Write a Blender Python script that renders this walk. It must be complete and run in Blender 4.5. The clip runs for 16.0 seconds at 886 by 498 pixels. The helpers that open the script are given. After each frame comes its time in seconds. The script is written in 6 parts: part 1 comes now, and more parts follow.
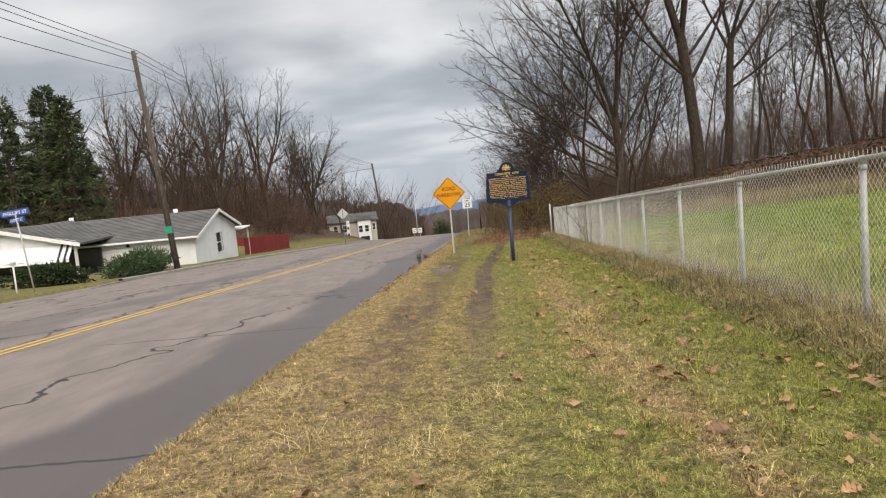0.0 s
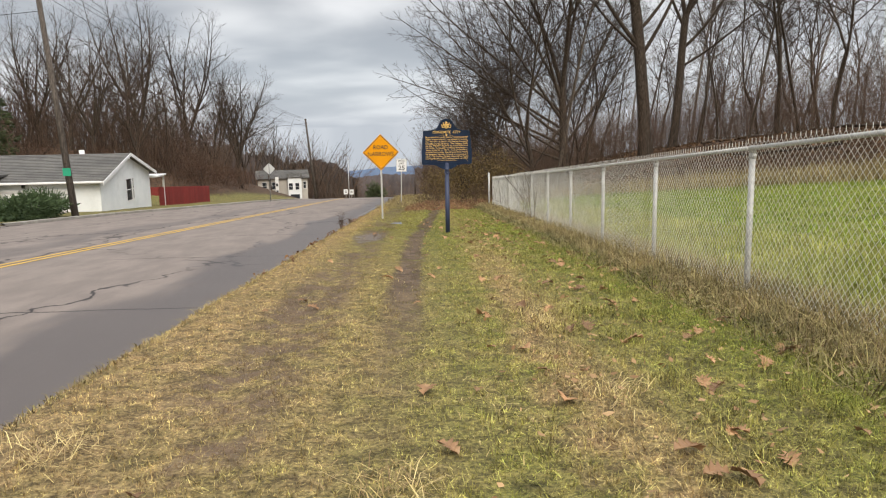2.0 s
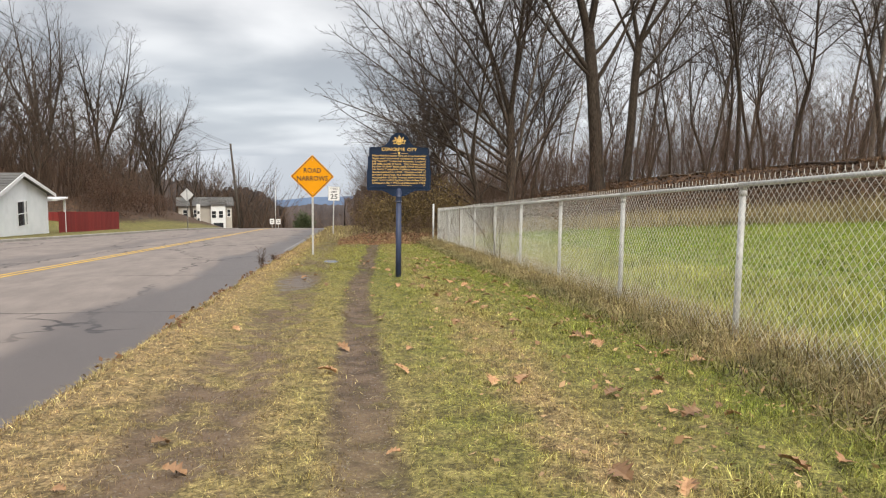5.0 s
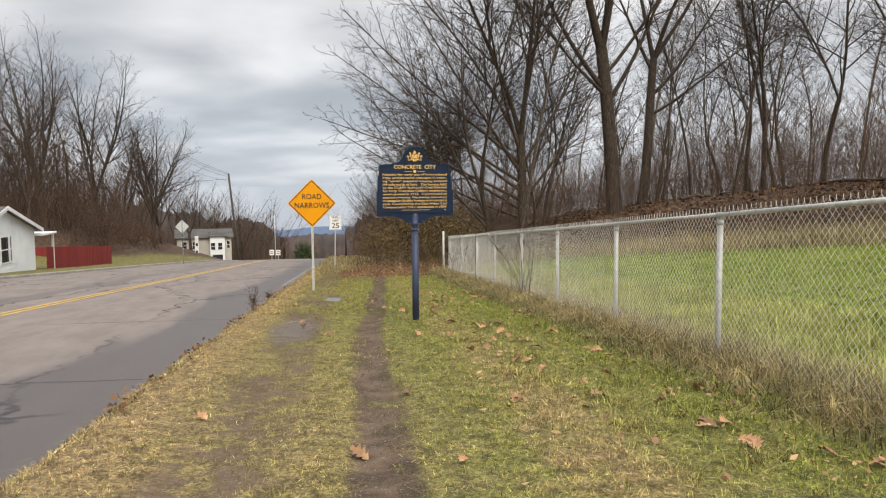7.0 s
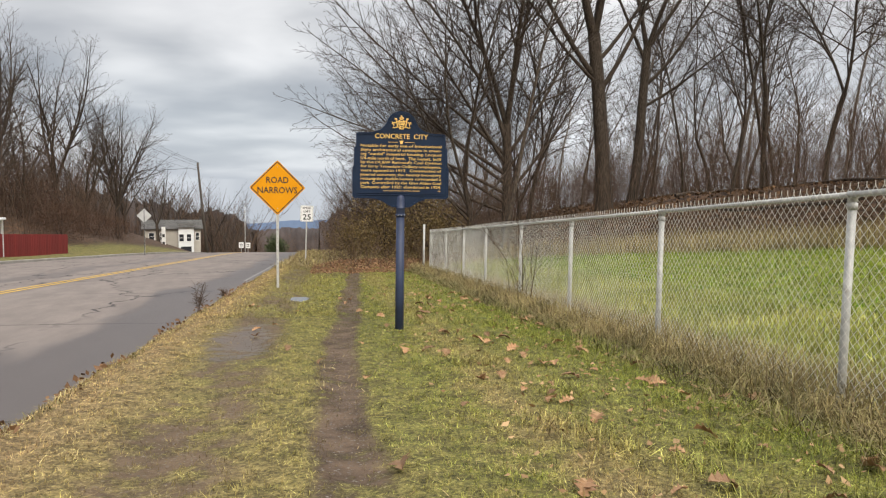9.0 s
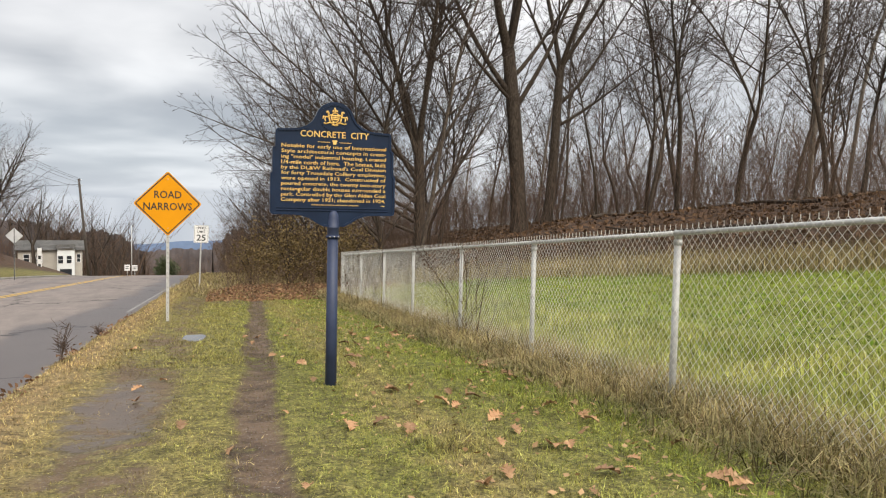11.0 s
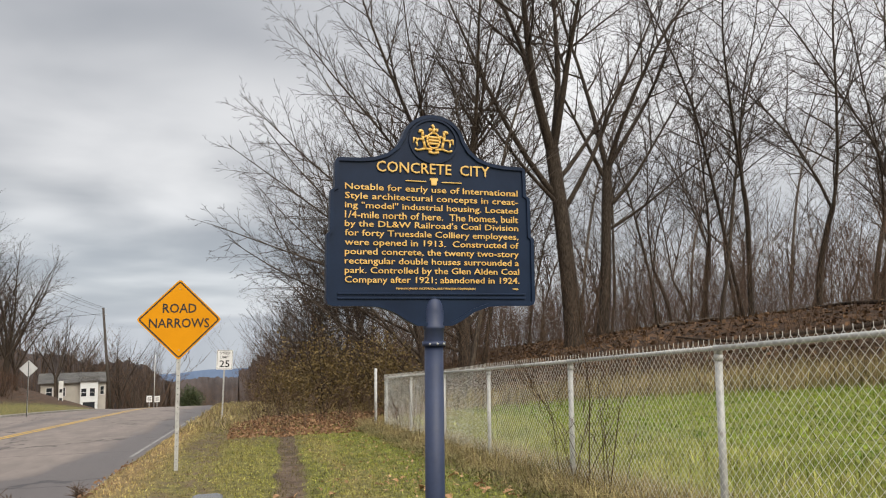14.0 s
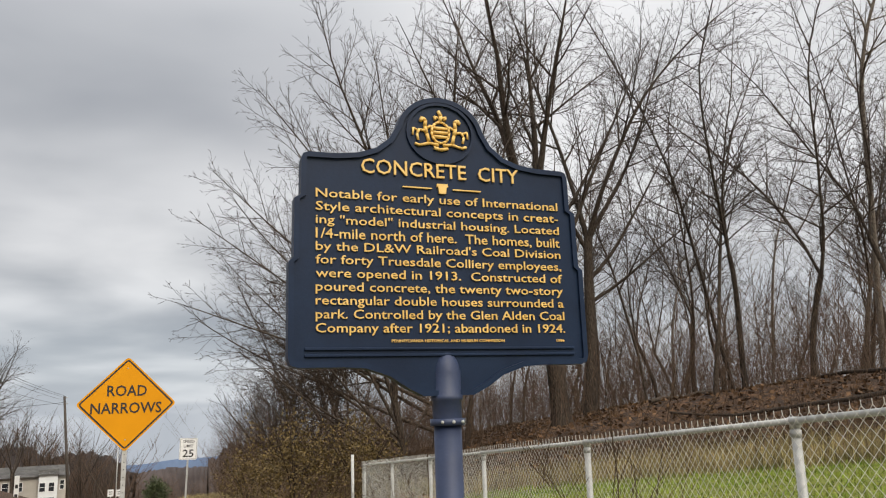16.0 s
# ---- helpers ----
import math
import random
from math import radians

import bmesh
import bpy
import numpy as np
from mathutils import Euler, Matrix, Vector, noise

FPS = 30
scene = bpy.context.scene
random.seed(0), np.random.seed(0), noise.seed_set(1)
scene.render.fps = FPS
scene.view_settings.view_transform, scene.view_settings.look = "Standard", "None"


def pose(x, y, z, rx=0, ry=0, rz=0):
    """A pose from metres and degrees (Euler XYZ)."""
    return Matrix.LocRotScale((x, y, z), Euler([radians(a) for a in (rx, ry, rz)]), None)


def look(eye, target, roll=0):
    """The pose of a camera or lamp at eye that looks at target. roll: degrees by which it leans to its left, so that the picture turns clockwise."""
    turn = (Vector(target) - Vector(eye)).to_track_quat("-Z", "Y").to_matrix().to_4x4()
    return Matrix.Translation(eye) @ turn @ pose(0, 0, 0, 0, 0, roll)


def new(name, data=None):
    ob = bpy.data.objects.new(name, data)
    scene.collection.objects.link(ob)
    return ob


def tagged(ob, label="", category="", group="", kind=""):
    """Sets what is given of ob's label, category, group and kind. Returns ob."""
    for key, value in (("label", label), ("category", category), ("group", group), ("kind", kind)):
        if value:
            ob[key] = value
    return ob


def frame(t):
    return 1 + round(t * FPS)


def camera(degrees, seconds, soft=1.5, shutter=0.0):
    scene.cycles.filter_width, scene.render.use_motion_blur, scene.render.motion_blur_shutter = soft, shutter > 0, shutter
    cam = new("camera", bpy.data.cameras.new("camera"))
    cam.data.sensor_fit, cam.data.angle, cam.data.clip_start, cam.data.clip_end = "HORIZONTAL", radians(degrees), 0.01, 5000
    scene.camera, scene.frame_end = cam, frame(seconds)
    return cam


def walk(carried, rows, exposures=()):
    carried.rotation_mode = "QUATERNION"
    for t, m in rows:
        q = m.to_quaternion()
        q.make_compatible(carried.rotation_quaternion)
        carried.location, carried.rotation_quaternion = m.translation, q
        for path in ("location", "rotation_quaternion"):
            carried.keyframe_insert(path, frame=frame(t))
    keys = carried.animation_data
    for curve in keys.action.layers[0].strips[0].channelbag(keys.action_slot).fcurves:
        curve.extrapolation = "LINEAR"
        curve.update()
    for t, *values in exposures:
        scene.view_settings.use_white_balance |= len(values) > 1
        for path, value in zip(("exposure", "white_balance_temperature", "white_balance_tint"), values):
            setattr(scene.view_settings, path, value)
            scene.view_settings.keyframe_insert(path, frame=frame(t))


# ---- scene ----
cam = camera(60.0, 16.0, soft=1.15)
METRES, EYE, TILT, LEAN, TURN = 18.5, 1.334, 0.0, 0.0, -0.2
ROWS = [
    (0.0, 0.0, 0.0, 0.0, -0.58, -6.3, 5.22),
    (0.5, 0.0042, 0.0354, -0.0029, -2.27, -6.25, 3.53),
    (1.0, 0.0108, 0.0719, -0.0067, -3.86, -6.62, 2.14),
    (1.5, 0.0104, 0.1071, -0.0102, -4.3, -8.2, 1.15),
    (2.0, 0.01, 0.1423, -0.0146, -5.14, -9.09, 0.96),
    (2.5, 0.0081, 0.1793, -0.0181, -5.39, -9.07, 1.01),
    (3.0, 0.011, 0.2139, -0.0202, -6.35, -8.12, 0.97),
    (3.5, 0.0126, 0.2503, -0.0239, -6.71, -7.24, 0.35),
    (4.0, 0.0128, 0.2876, -0.0281, -8.36, -8.48, 0.06),
    (4.5, 0.011, 0.323, -0.0294, -8.66, -9.57, -1.18),
    (5.0, 0.0074, 0.36, -0.031, -10.31, -6.71, -0.67),
    (7.5, 0.0118, 0.5272, -0.0424, -10.28, -4.66, 0.45),
    (8.0, 0.0138, 0.5607, -0.0469, -10.63, -5.45, 0.06),
    (8.5, 0.0187, 0.594, -0.05, -11.34, -5.54, -0.12),
    (9.0, 0.0223, 0.6274, -0.0528, -12.17, -4.92, -0.83),
    (11.5, 0.0229, 0.7761, -0.0597, -20.49, -1.95, -1.01),
    (12.0, 0.0243, 0.8086, -0.0628, -18.85, 1.53, 1.05),
    (12.5, 0.0242, 0.8384, -0.0657, -18.43, 2.52, 1.39),
    (13.0, 0.0286, 0.8669, -0.0683, -18.18, 3.32, 1.17),
    (13.5, 0.0335, 0.8962, -0.0689, -17.79, 4.54, 0.83),
    (14.0, 0.0359, 0.9212, -0.0697, -17.82, 5.73, 0.59),
    (14.5, 0.0415, 0.9458, -0.0706, -17.98, 6.84, 0.5),
    (15.0, 0.0415, 0.9663, -0.0724, -18.68, 8.1, 0.73),
    (15.5, 0.0475, 0.9829, -0.0726, -19.25, 9.66, 1.19),
    (16.0, 0.0496, 0.9917, -0.0719, -19.57, 11.63, 1.89),
]
EXPOSURES = [(0.0, 0.90), (2.0, 1.02), (4.0, 1.0), (5.0, 1.14), (8.0, 1.0), (11.5, 1.12), (12.0, 0.92), (12.5, 0.95), (16.0, 0.84)]
walk(cam, [(t, pose(0, 0, EYE, TILT, LEAN, TURN) @ pose(METRES * x, METRES * y, METRES * z, 90 + pitch, roll, yaw)) for t, x, y, z, yaw, pitch, roll in ROWS], EXPOSURES)

# ---- world, sun ----
world = bpy.data.worlds.new("overcast")
scene.world = world
world.use_nodes = True


def node(tree, kind, ins=None, **props):
    """A node with its inputs set or linked; returns the node."""
    n = tree.nodes.new(kind)
    for k, v in props.items():
        setattr(n, k, v)
    for k, v in (ins or {}).items():
        if isinstance(v, bpy.types.NodeSocket):
            tree.links.new(v, n.inputs[k])
        else:
            n.inputs[k].default_value = v
    return n


def maths(tree, op, a, b=0.0, clamp=False):
    return node(tree, "ShaderNodeMath", {0: a, 1: b}, operation=op, use_clamp=clamp).outputs[0]


def step(tree, x, lo, hi):
    """Smooth step from lo to hi."""
    return node(tree, "ShaderNodeMapRange", {0: x, 1: lo, 2: hi, 3: 0.0, 4: 1.0}, interpolation_type="SMOOTHSTEP").outputs[0]


def mix(tree, f, a, b):
    a = (*a, 1) if isinstance(a, tuple) and len(a) == 3 else a
    b = (*b, 1) if isinstance(b, tuple) and len(b) == 3 else b
    return node(tree, "ShaderNodeMix", {0: f, 6: a, 7: b}, data_type="RGBA").outputs[2]


def grain(tree, vec, scale, detail=4.0, rough=0.6, distort=0.0):
    return node(tree, "ShaderNodeTexNoise", {"Vector": vec, "Scale": scale, "Detail": detail, "Roughness": rough, "Distortion": distort}).outputs[0]


SUN_UP, SUN_ROUND = 42.0, 174.0
t = world.node_tree
t.nodes.clear()
sky = node(t, "ShaderNodeTexSky", sky_type="NISHITA", sun_disc=False, sun_elevation=radians(SUN_UP), sun_rotation=radians(SUN_ROUND))
way = node(t, "ShaderNodeTexCoord").outputs["Generated"]
sep = node(t, "ShaderNodeSeparateXYZ", {0: way})
up = maths(t, "MAXIMUM", sep.outputs[2], 0.0)
deck = maths(t, "ADD", up, 0.16)
flat = node(t, "ShaderNodeCombineXYZ", {0: maths(t, "DIVIDE", sep.outputs[0], deck), 1: maths(t, "DIVIDE", sep.outputs[1], deck), 2: 0.3}).outputs[0]
big = grain(t, flat, 0.55, 3.0, 0.45, 0.3)
small = grain(t, flat, 1.5, 4.0, 0.45, 0.2)
cover = maths(t, "ADD", maths(t, "MULTIPLY", big, 0.75), maths(t, "MULTIPLY", small, 0.25))
light = maths(t, "MULTIPLY", step(t, cover, 0.40, 0.60), maths(t, "SUBTRACT", 1.0, maths(t, "MULTIPLY", step(t, up, 0.14, 0.42), 0.62)))
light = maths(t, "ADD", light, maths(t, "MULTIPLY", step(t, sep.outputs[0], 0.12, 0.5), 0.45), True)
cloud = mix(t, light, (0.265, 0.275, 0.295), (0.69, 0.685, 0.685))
low = step(t, sep.outputs[2], 0.20, 0.0)
cloud = mix(t, maths(t, "MULTIPLY", low, 0.45), cloud, (0.46, 0.52, 0.60))
zenith = maths(t, "ADD", maths(t, "MULTIPLY", maths(t, "POWER", up, 4.0), 3.6), 0.70)
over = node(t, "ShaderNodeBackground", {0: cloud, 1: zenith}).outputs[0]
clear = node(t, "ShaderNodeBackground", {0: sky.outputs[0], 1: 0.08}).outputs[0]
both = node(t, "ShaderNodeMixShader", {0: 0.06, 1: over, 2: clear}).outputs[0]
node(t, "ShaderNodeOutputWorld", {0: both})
sun = new("sun", bpy.data.lights.new("sun", "SUN"))
sun.data.energy, sun.data.angle, sun.data.color = 1.5, radians(40), (1.0, 0.90, 0.76)
sun.matrix_world = look((0, 0, 60), Vector((0, 0, 60)) - Vector((math.sin(radians(SUN_ROUND)), math.cos(radians(SUN_ROUND)), math.tan(radians(SUN_UP)))))

# ---- materials ----


def material(name):
    m = bpy.data.materials.new(name)
    m.use_nodes = True
    t = m.node_tree
    t.nodes.clear()
    b = node(t, "ShaderNodeBsdfPrincipled")
    node(t, "ShaderNodeOutputMaterial", {0: b.outputs[0]})
    return m, t, b


def put(t, b, colour=None, rough=None, relief=None, depth=0.01, metal=None, spec=None):
    for key, v in (("Base Color", colour), ("Roughness", rough), ("Metallic", metal), ("Specular IOR Level", spec)):
        if v is None:
            continue
        if isinstance(v, bpy.types.NodeSocket):
            t.links.new(v, b.inputs[key])
        else:
            b.inputs[key].default_value = (*v, 1) if isinstance(v, tuple) else v
    if relief is not None:
        bump = node(t, "ShaderNodeBump", {"Height": relief, "Distance": depth, "Strength": 0.8})
        t.links.new(bump.outputs[0], b.inputs["Normal"])


def surface(name, light, dark, stain=None, scale=6.0, fine=60.0, rough=0.6, depth=0.003, metal=0.0, stretch=(1, 1, 1), vary=0.15, spec=0.5):
    """A plain material: two colours by a coarse and a fine grain, stains, relief, and a change from piece to piece."""
    m, t, b = material(name)
    co = node(t, "ShaderNodeMapping", {0: node(t, "ShaderNodeTexCoord").outputs["Object"], 3: stretch}).outputs[0]
    a, f = grain(t, co, scale), grain(t, co, fine, 3.0)
    c = mix(t, step(t, a, 0.3, 0.7), dark, light)
    c = mix(t, maths(t, "MULTIPLY", step(t, f, 0.35, 0.75), 0.35), c, dark)
    if stain:
        c = mix(t, maths(t, "MULTIPLY", step(t, grain(t, co, scale * 0.45, 6.0, 0.7), 0.52, 0.72), 0.7), c, stain)
    rnd = node(t, "ShaderNodeObjectInfo").outputs["Random"]
    val = maths(t, "ADD", maths(t, "MULTIPLY", rnd, vary), 1.0 - vary / 2)
    c = node(t, "ShaderNodeHueSaturation", {"Value": val, "Color": c}).outputs[0]
    r = maths(t, "ADD", maths(t, "MULTIPLY", a, 0.2), rough - 0.1)
    put(t, b, c, r, maths(t, "ADD", maths(t, "MULTIPLY", a, 0.5), f), depth, metal, spec)
    return m


def plane_v(t, x, y):
    """The sideways distance from the line walked along the road."""
    return maths(t, "SUBTRACT", x, maths(t, "MULTIPLY", y, 0.065))


def verge_colour(t):
    """Colour and bareness of the mown verge and the lawn by place: straw, green, ruts."""
    pos = node(t, "ShaderNodeNewGeometry").outputs["Position"]
    s = node(t, "ShaderNodeSeparateXYZ", {0: pos})
    x, y = s.outputs[0], s.outputs[1]
    v = plane_v(t, x, y)
    big = grain(t, node(t, "ShaderNodeMapping", {0: pos, 3: (1, 0.35, 1)}).outputs[0], 0.9, 4.0, 0.6)
    mid = grain(t, pos, 3.2, 4.0, 0.65)
    fine = grain(t, pos, 38.0, 3.0, 0.7)
    w = maths(t, "ADD", v, maths(t, "MULTIPLY", maths(t, "SUBTRACT", big, 0.5), 1.1))
    w = maths(t, "ADD", w, maths(t, "MULTIPLY", maths(t, "SUBTRACT", mid, 0.5), 0.7))
    ramp = node(t, "ShaderNodeValToRGB", {0: maths(t, "DIVIDE", maths(t, "ADD", w, 3.0), 8.0)})
    stops = [(0.0, 0.9), (0.10, 1.0), (0.24, 0.85), (0.34, 0.66), (0.40, 0.40), (0.455, 0.34), (0.505, 0.92), (0.555, 0.40), (0.68, 0.10), (0.76, 0.4), (0.82, 0.12), (1.0, 0.04)]
    els = ramp.color_ramp.elements
    for i, (p, g) in enumerate(stops):
        e = els[i] if i < 2 else els.new(p)
        e.position, e.color = p, (g, g, g, 1)
    lush = step(t, v, -10.0, -14.0)
    dry = maths(t, "ADD", maths(t, "MULTIPLY", ramp.outputs[0], maths(t, "SUBTRACT", 1.0, maths(t, "MULTIPLY", lush, 0.6))), maths(t, "MULTIPLY", maths(t, "SUBTRACT", mid, 0.5), 1.1), True)
    dry = maths(t, "MULTIPLY", dry, maths(t, "SUBTRACT", 1.0, maths(t, "MULTIPLY", maths(t, "MULTIPLY", step(t, y, 10.0, 22.0), step(t, v, -2.1, -1.3)), 0.5)))
    green = mix(t, step(t, fine, 0.3, 0.7), (0.06, 0.086, 0.010), (0.27, 0.29, 0.042))
    straw = mix(t, step(t, fine, 0.3, 0.7), (0.17, 0.108, 0.047), (0.53, 0.385, 0.18))
    c = mix(t, dry, green, straw)
    tuft = grain(t, pos, 8.0, 6.0, 0.85)
    c = node(t, "ShaderNodeHueSaturation", {"Value": maths(t, "ADD", maths(t, "MULTIPLY", step(t, tuft, 0.34, 0.66), 1.3), 0.38), "Color": c}).outputs[0]

    def rut(centre, half, lo, hi, solid):
        d = maths(t, "ABSOLUTE", maths(t, "SUBTRACT", maths(t, "ADD", v, maths(t, "MULTIPLY", maths(t, "SUBTRACT", big, 0.5), 0.45)), centre))
        d = maths(t, "ADD", d, maths(t, "MULTIPLY", maths(t, "SUBTRACT", mid, 0.5), 0.3))
        m = maths(t, "MULTIPLY", step(t, d, half, half * 0.5), step(t, y, lo, hi))
        return maths(t, "MULTIPLY", m, step(t, maths(t, "ADD", mid, maths(t, "MULTIPLY", big, 0.7)), solid, solid + 0.2))
    bare = maths(t, "MAXIMUM", rut(maths(t, "SUBTRACT", maths(t, "MULTIPLY", maths(t, "MAXIMUM", maths(t, "SUBTRACT", y, 18.0), 0.0), 0.045), 0.2), 0.25, 5.0, 13.0, 0.60), maths(t, "MULTIPLY", rut(-1.15, 0.5, 2.5, 7.0, 0.74), 0.9))
    wet = step(t, maths(t, "ADD", maths(t, "ADD", maths(t, "POWER", maths(t, "DIVIDE", maths(t, "ADD", v, 1.25), 0.42), 2.0), maths(t, "POWER", maths(t, "DIVIDE", maths(t, "SUBTRACT", y, 20.8), 1.7), 2.0)), maths(t, "MULTIPLY", maths(t, "SUBTRACT", mid, 0.5), 4.5)), 1.3, 0.1)
    bare = maths(t, "MAXIMUM", bare, wet)
    far_bare = maths(t, "MULTIPLY", step(t, y, 33.0, 37.0), step(t, maths(t, "ABSOLUTE", maths(t, "ADD", v, 0.3)), 1.6, 0.9))
    bare = maths(t, "MAXIMUM", bare, maths(t, "MULTIPLY", far_bare, step(t, mid, 0.35, 0.6)))
    return pos, c, bare, mid, fine, big, wet, v


def ground_material():
    m, t, b = material("verge_soil_and_turf")
    pos, c, bare, mid, fine, big, wet, v = verge_colour(t)
    soil = mix(t, step(t, mid, 0.35, 0.65), (0.046, 0.030, 0.020), (0.135, 0.092, 0.060))
    pebble = node(t, "ShaderNodeTexVoronoi", {"Vector": pos, "Scale": 42.0})
    grit = mix(t, node(t, "ShaderNodeSeparateColor", {0: pebble.outputs[1]}).outputs[0], (0.05, 0.045, 0.042), (0.24, 0.215, 0.19))
    soil = mix(t, maths(t, "MULTIPLY", step(t, pebble.outputs[0], 0.5, 0.3), step(t, fine, 0.5, 0.62)), soil, grit)
    soil = mix(t, maths(t, "MULTIPLY", wet, 0.6), soil, (0.105, 0.08, 0.06))
    thatch = mix(t, step(t, fine, 0.35, 0.65), (0.022, 0.017, 0.010), (0.062, 0.045, 0.024))
    c = mix(t, mix(t, step(t, v, 3.4, 4.2), (0.53, 0.53, 0.53), (0.3, 0.3, 0.3)), c, thatch)
    c = mix(t, bare, c, soil)
    litter = node(t, "ShaderNodeAttribute", attribute_name="litter", attribute_type="GEOMETRY").outputs[2]
    litter = step(t, maths(t, "ADD", litter, maths(t, "MULTIPLY", maths(t, "SUBTRACT", mid, 0.5), 0.7)), 0.35, 0.6)
    bits = node(t, "ShaderNodeTexVoronoi", {"Vector": pos, "Scale": 9.0}).outputs[1]
    hue = node(t, "ShaderNodeSeparateColor", {0: bits}).outputs[0]
    leaf = mix(t, hue, (0.04, 0.024, 0.015), (0.145, 0.08, 0.042))
    # dark blotches put the bank's logs and shadows into the litter colour
    leaf = mix(t, step(t, mid, 0.42, 0.62), leaf, (0.035, 0.024, 0.017))
    c = mix(t, litter, c, leaf)
    put(t, b, c, maths(t, "SUBTRACT", 0.95, maths(t, "MULTIPLY", wet, 0.5)), maths(t, "MULTIPLY", maths(t, "ADD", mid, maths(t, "MULTIPLY", fine, 0.5)), maths(t, "SUBTRACT", 1.0, maths(t, "MULTIPLY", wet, 0.9))), 0.04, spec=0.3)
    return m


def blade_material(name, only=None):
    m, t, b = material(name)
    pos, c, bare, mid, fine, big, wet, v = verge_colour(t)
    if only:
        swath = grain(t, node(t, "ShaderNodeMapping", {0: pos, 3: (0.25, 1.5, 1)}).outputs[0], 1.0, 4.0, 0.6)
        c = mix(t, step(t, maths(t, "ADD", maths(t, "MULTIPLY", mid, 0.5), maths(t, "MULTIPLY", swath, 0.5)), 0.34, 0.64), only[0], only[1])
    rnd = node(t, "ShaderNodeNewGeometry").outputs["Random Per Island"]
    c = node(t, "ShaderNodeHueSaturation", {"Hue": maths(t, "ADD", maths(t, "MULTIPLY", rnd, 0.04), 0.48), "Value": maths(t, "ADD", maths(t, "MULTIPLY", rnd, 1.0), 0.5), "Color": c}).outputs[0]
    if not only:
        c = mix(t, maths(t, "MULTIPLY", bare, 0.8), c, (0.12, 0.085, 0.055))
    put(t, b, c, 0.7, spec=0.25)
    return m


def road_material():
    m, t, b = material("worn_asphalt")
    pos = node(t, "ShaderNodeNewGeometry").outputs["Position"]
    s = node(t, "ShaderNodeSeparateXYZ", {0: pos})
    x, y = s.outputs[0], s.outputs[1]
    v = plane_v(t, x, y)
    long = node(t, "ShaderNodeMapping", {0: pos, 3: (1, 0.25, 1)}).outputs[0]
    big, mid, fine = grain(t, long, 0.5, 5.0, 0.6), grain(t, long, 2.2, 5.0, 0.65), grain(t, pos, 160.0, 2.0, 0.6)
    c = mix(t, step(t, mid, 0.3, 0.7), (0.165, 0.137, 0.120), (0.228, 0.190, 0.165))
    c = mix(t, maths(t, "MULTIPLY", step(t, fine, 0.4, 0.75), 0.35), c, (0.09, 0.082, 0.082))
    edge = maths(t, "ADD", v, maths(t, "MULTIPLY", maths(t, "SUBTRACT", big, 0.5), 4.2))
    edge = maths(t, "ADD", edge, maths(t, "MULTIPLY", maths(t, "SUBTRACT", mid, 0.5), 0.8))
    damp = step(t, edge, -4.1, -3.3)
    band = maths(t, "MULTIPLY", step(t, maths(t, "ABSOLUTE", maths(t, "ADD", edge, 9.4)), 0.8, 0.4), 0.55)
    damp = maths(t, "MAXIMUM", damp, band)
    c = mix(t, maths(t, "MULTIPLY", damp, 0.85), c, (0.078, 0.067, 0.064))
    warp = node(t, "ShaderNodeVectorMath", {0: long, 1: node(t, "ShaderNodeTexNoise", {"Vector": pos, "Scale": 1.3, "Detail": 4.0}).outputs[1]}, operation="ADD").outputs[0]
    cell = node(t, "ShaderNodeTexVoronoi", {"Vector": warp, "Scale": 0.3}, feature="DISTANCE_TO_EDGE").outputs[0]
    crack = maths(t, "MULTIPLY", step(t, cell, 0.013, 0.003), step(t, grain(t, long, 0.35), 0.36, 0.48))
    joint = maths(t, "ABSOLUTE", maths(t, "SUBTRACT", maths(t, "FRACT", maths(t, "DIVIDE", maths(t, "ADD", y, maths(t, "MULTIPLY", mid, 0.25)), 6.1)), 0.85))
    crack = maths(t, "MAXIMUM", crack, maths(t, "MULTIPLY", step(t, joint, 0.006, 0.002), step(t, v, -6.5, -5.0)))
    c = mix(t, crack, c, (0.035, 0.03, 0.03))
    r = maths(t, "SUBTRACT", 0.85, maths(t, "MULTIPLY", damp, 0.3))
    put(t, b, c, r, maths(t, "SUBTRACT", maths(t, "MULTIPLY", fine, 0.25), crack), 0.008, spec=0.35)
    return m


def bark_material(name, light, dark):
    m, t, b = material(name)
    co = node(t, "ShaderNodeMapping", {0: node(t, "ShaderNodeTexCoord").outputs["Object"], 3: (1, 1, 0.18)}).outputs[0]
    a, f = grain(t, co, 2.2), grain(t, co, 24.0, 4.0, 0.7)
    c = mix(t, step(t, f, 0.35, 0.65), dark, light)
    c = mix(t, maths(t, "MULTIPLY", step(t, a, 0.45, 0.7), 0.5), c, dark)
    rnd = node(t, "ShaderNodeObjectInfo").outputs["Random"]
    c = node(t, "ShaderNodeHueSaturation", {"Value": maths(t, "ADD", maths(t, "MULTIPLY", rnd, 0.5), 0.75), "Color": c}).outputs[0]
    put(t, b, c, 0.9, f, 0.02, spec=0.2)
    return m


def leaf_material(name, a, c2):
    m, t, b = material(name)
    rnd = node(t, "ShaderNodeNewGeometry").outputs["Random Per Island"]
    co = node(t, "ShaderNodeTexCoord").outputs["Object"]
    c = mix(t, rnd, a, c2)
    c = mix(t, maths(t, "MULTIPLY", step(t, grain(t, co, 1.1), 0.4, 0.65), 0.45), c, tuple(k * 0.5 for k in a))
    put(t, b, c, 0.75, spec=0.25)
    return m


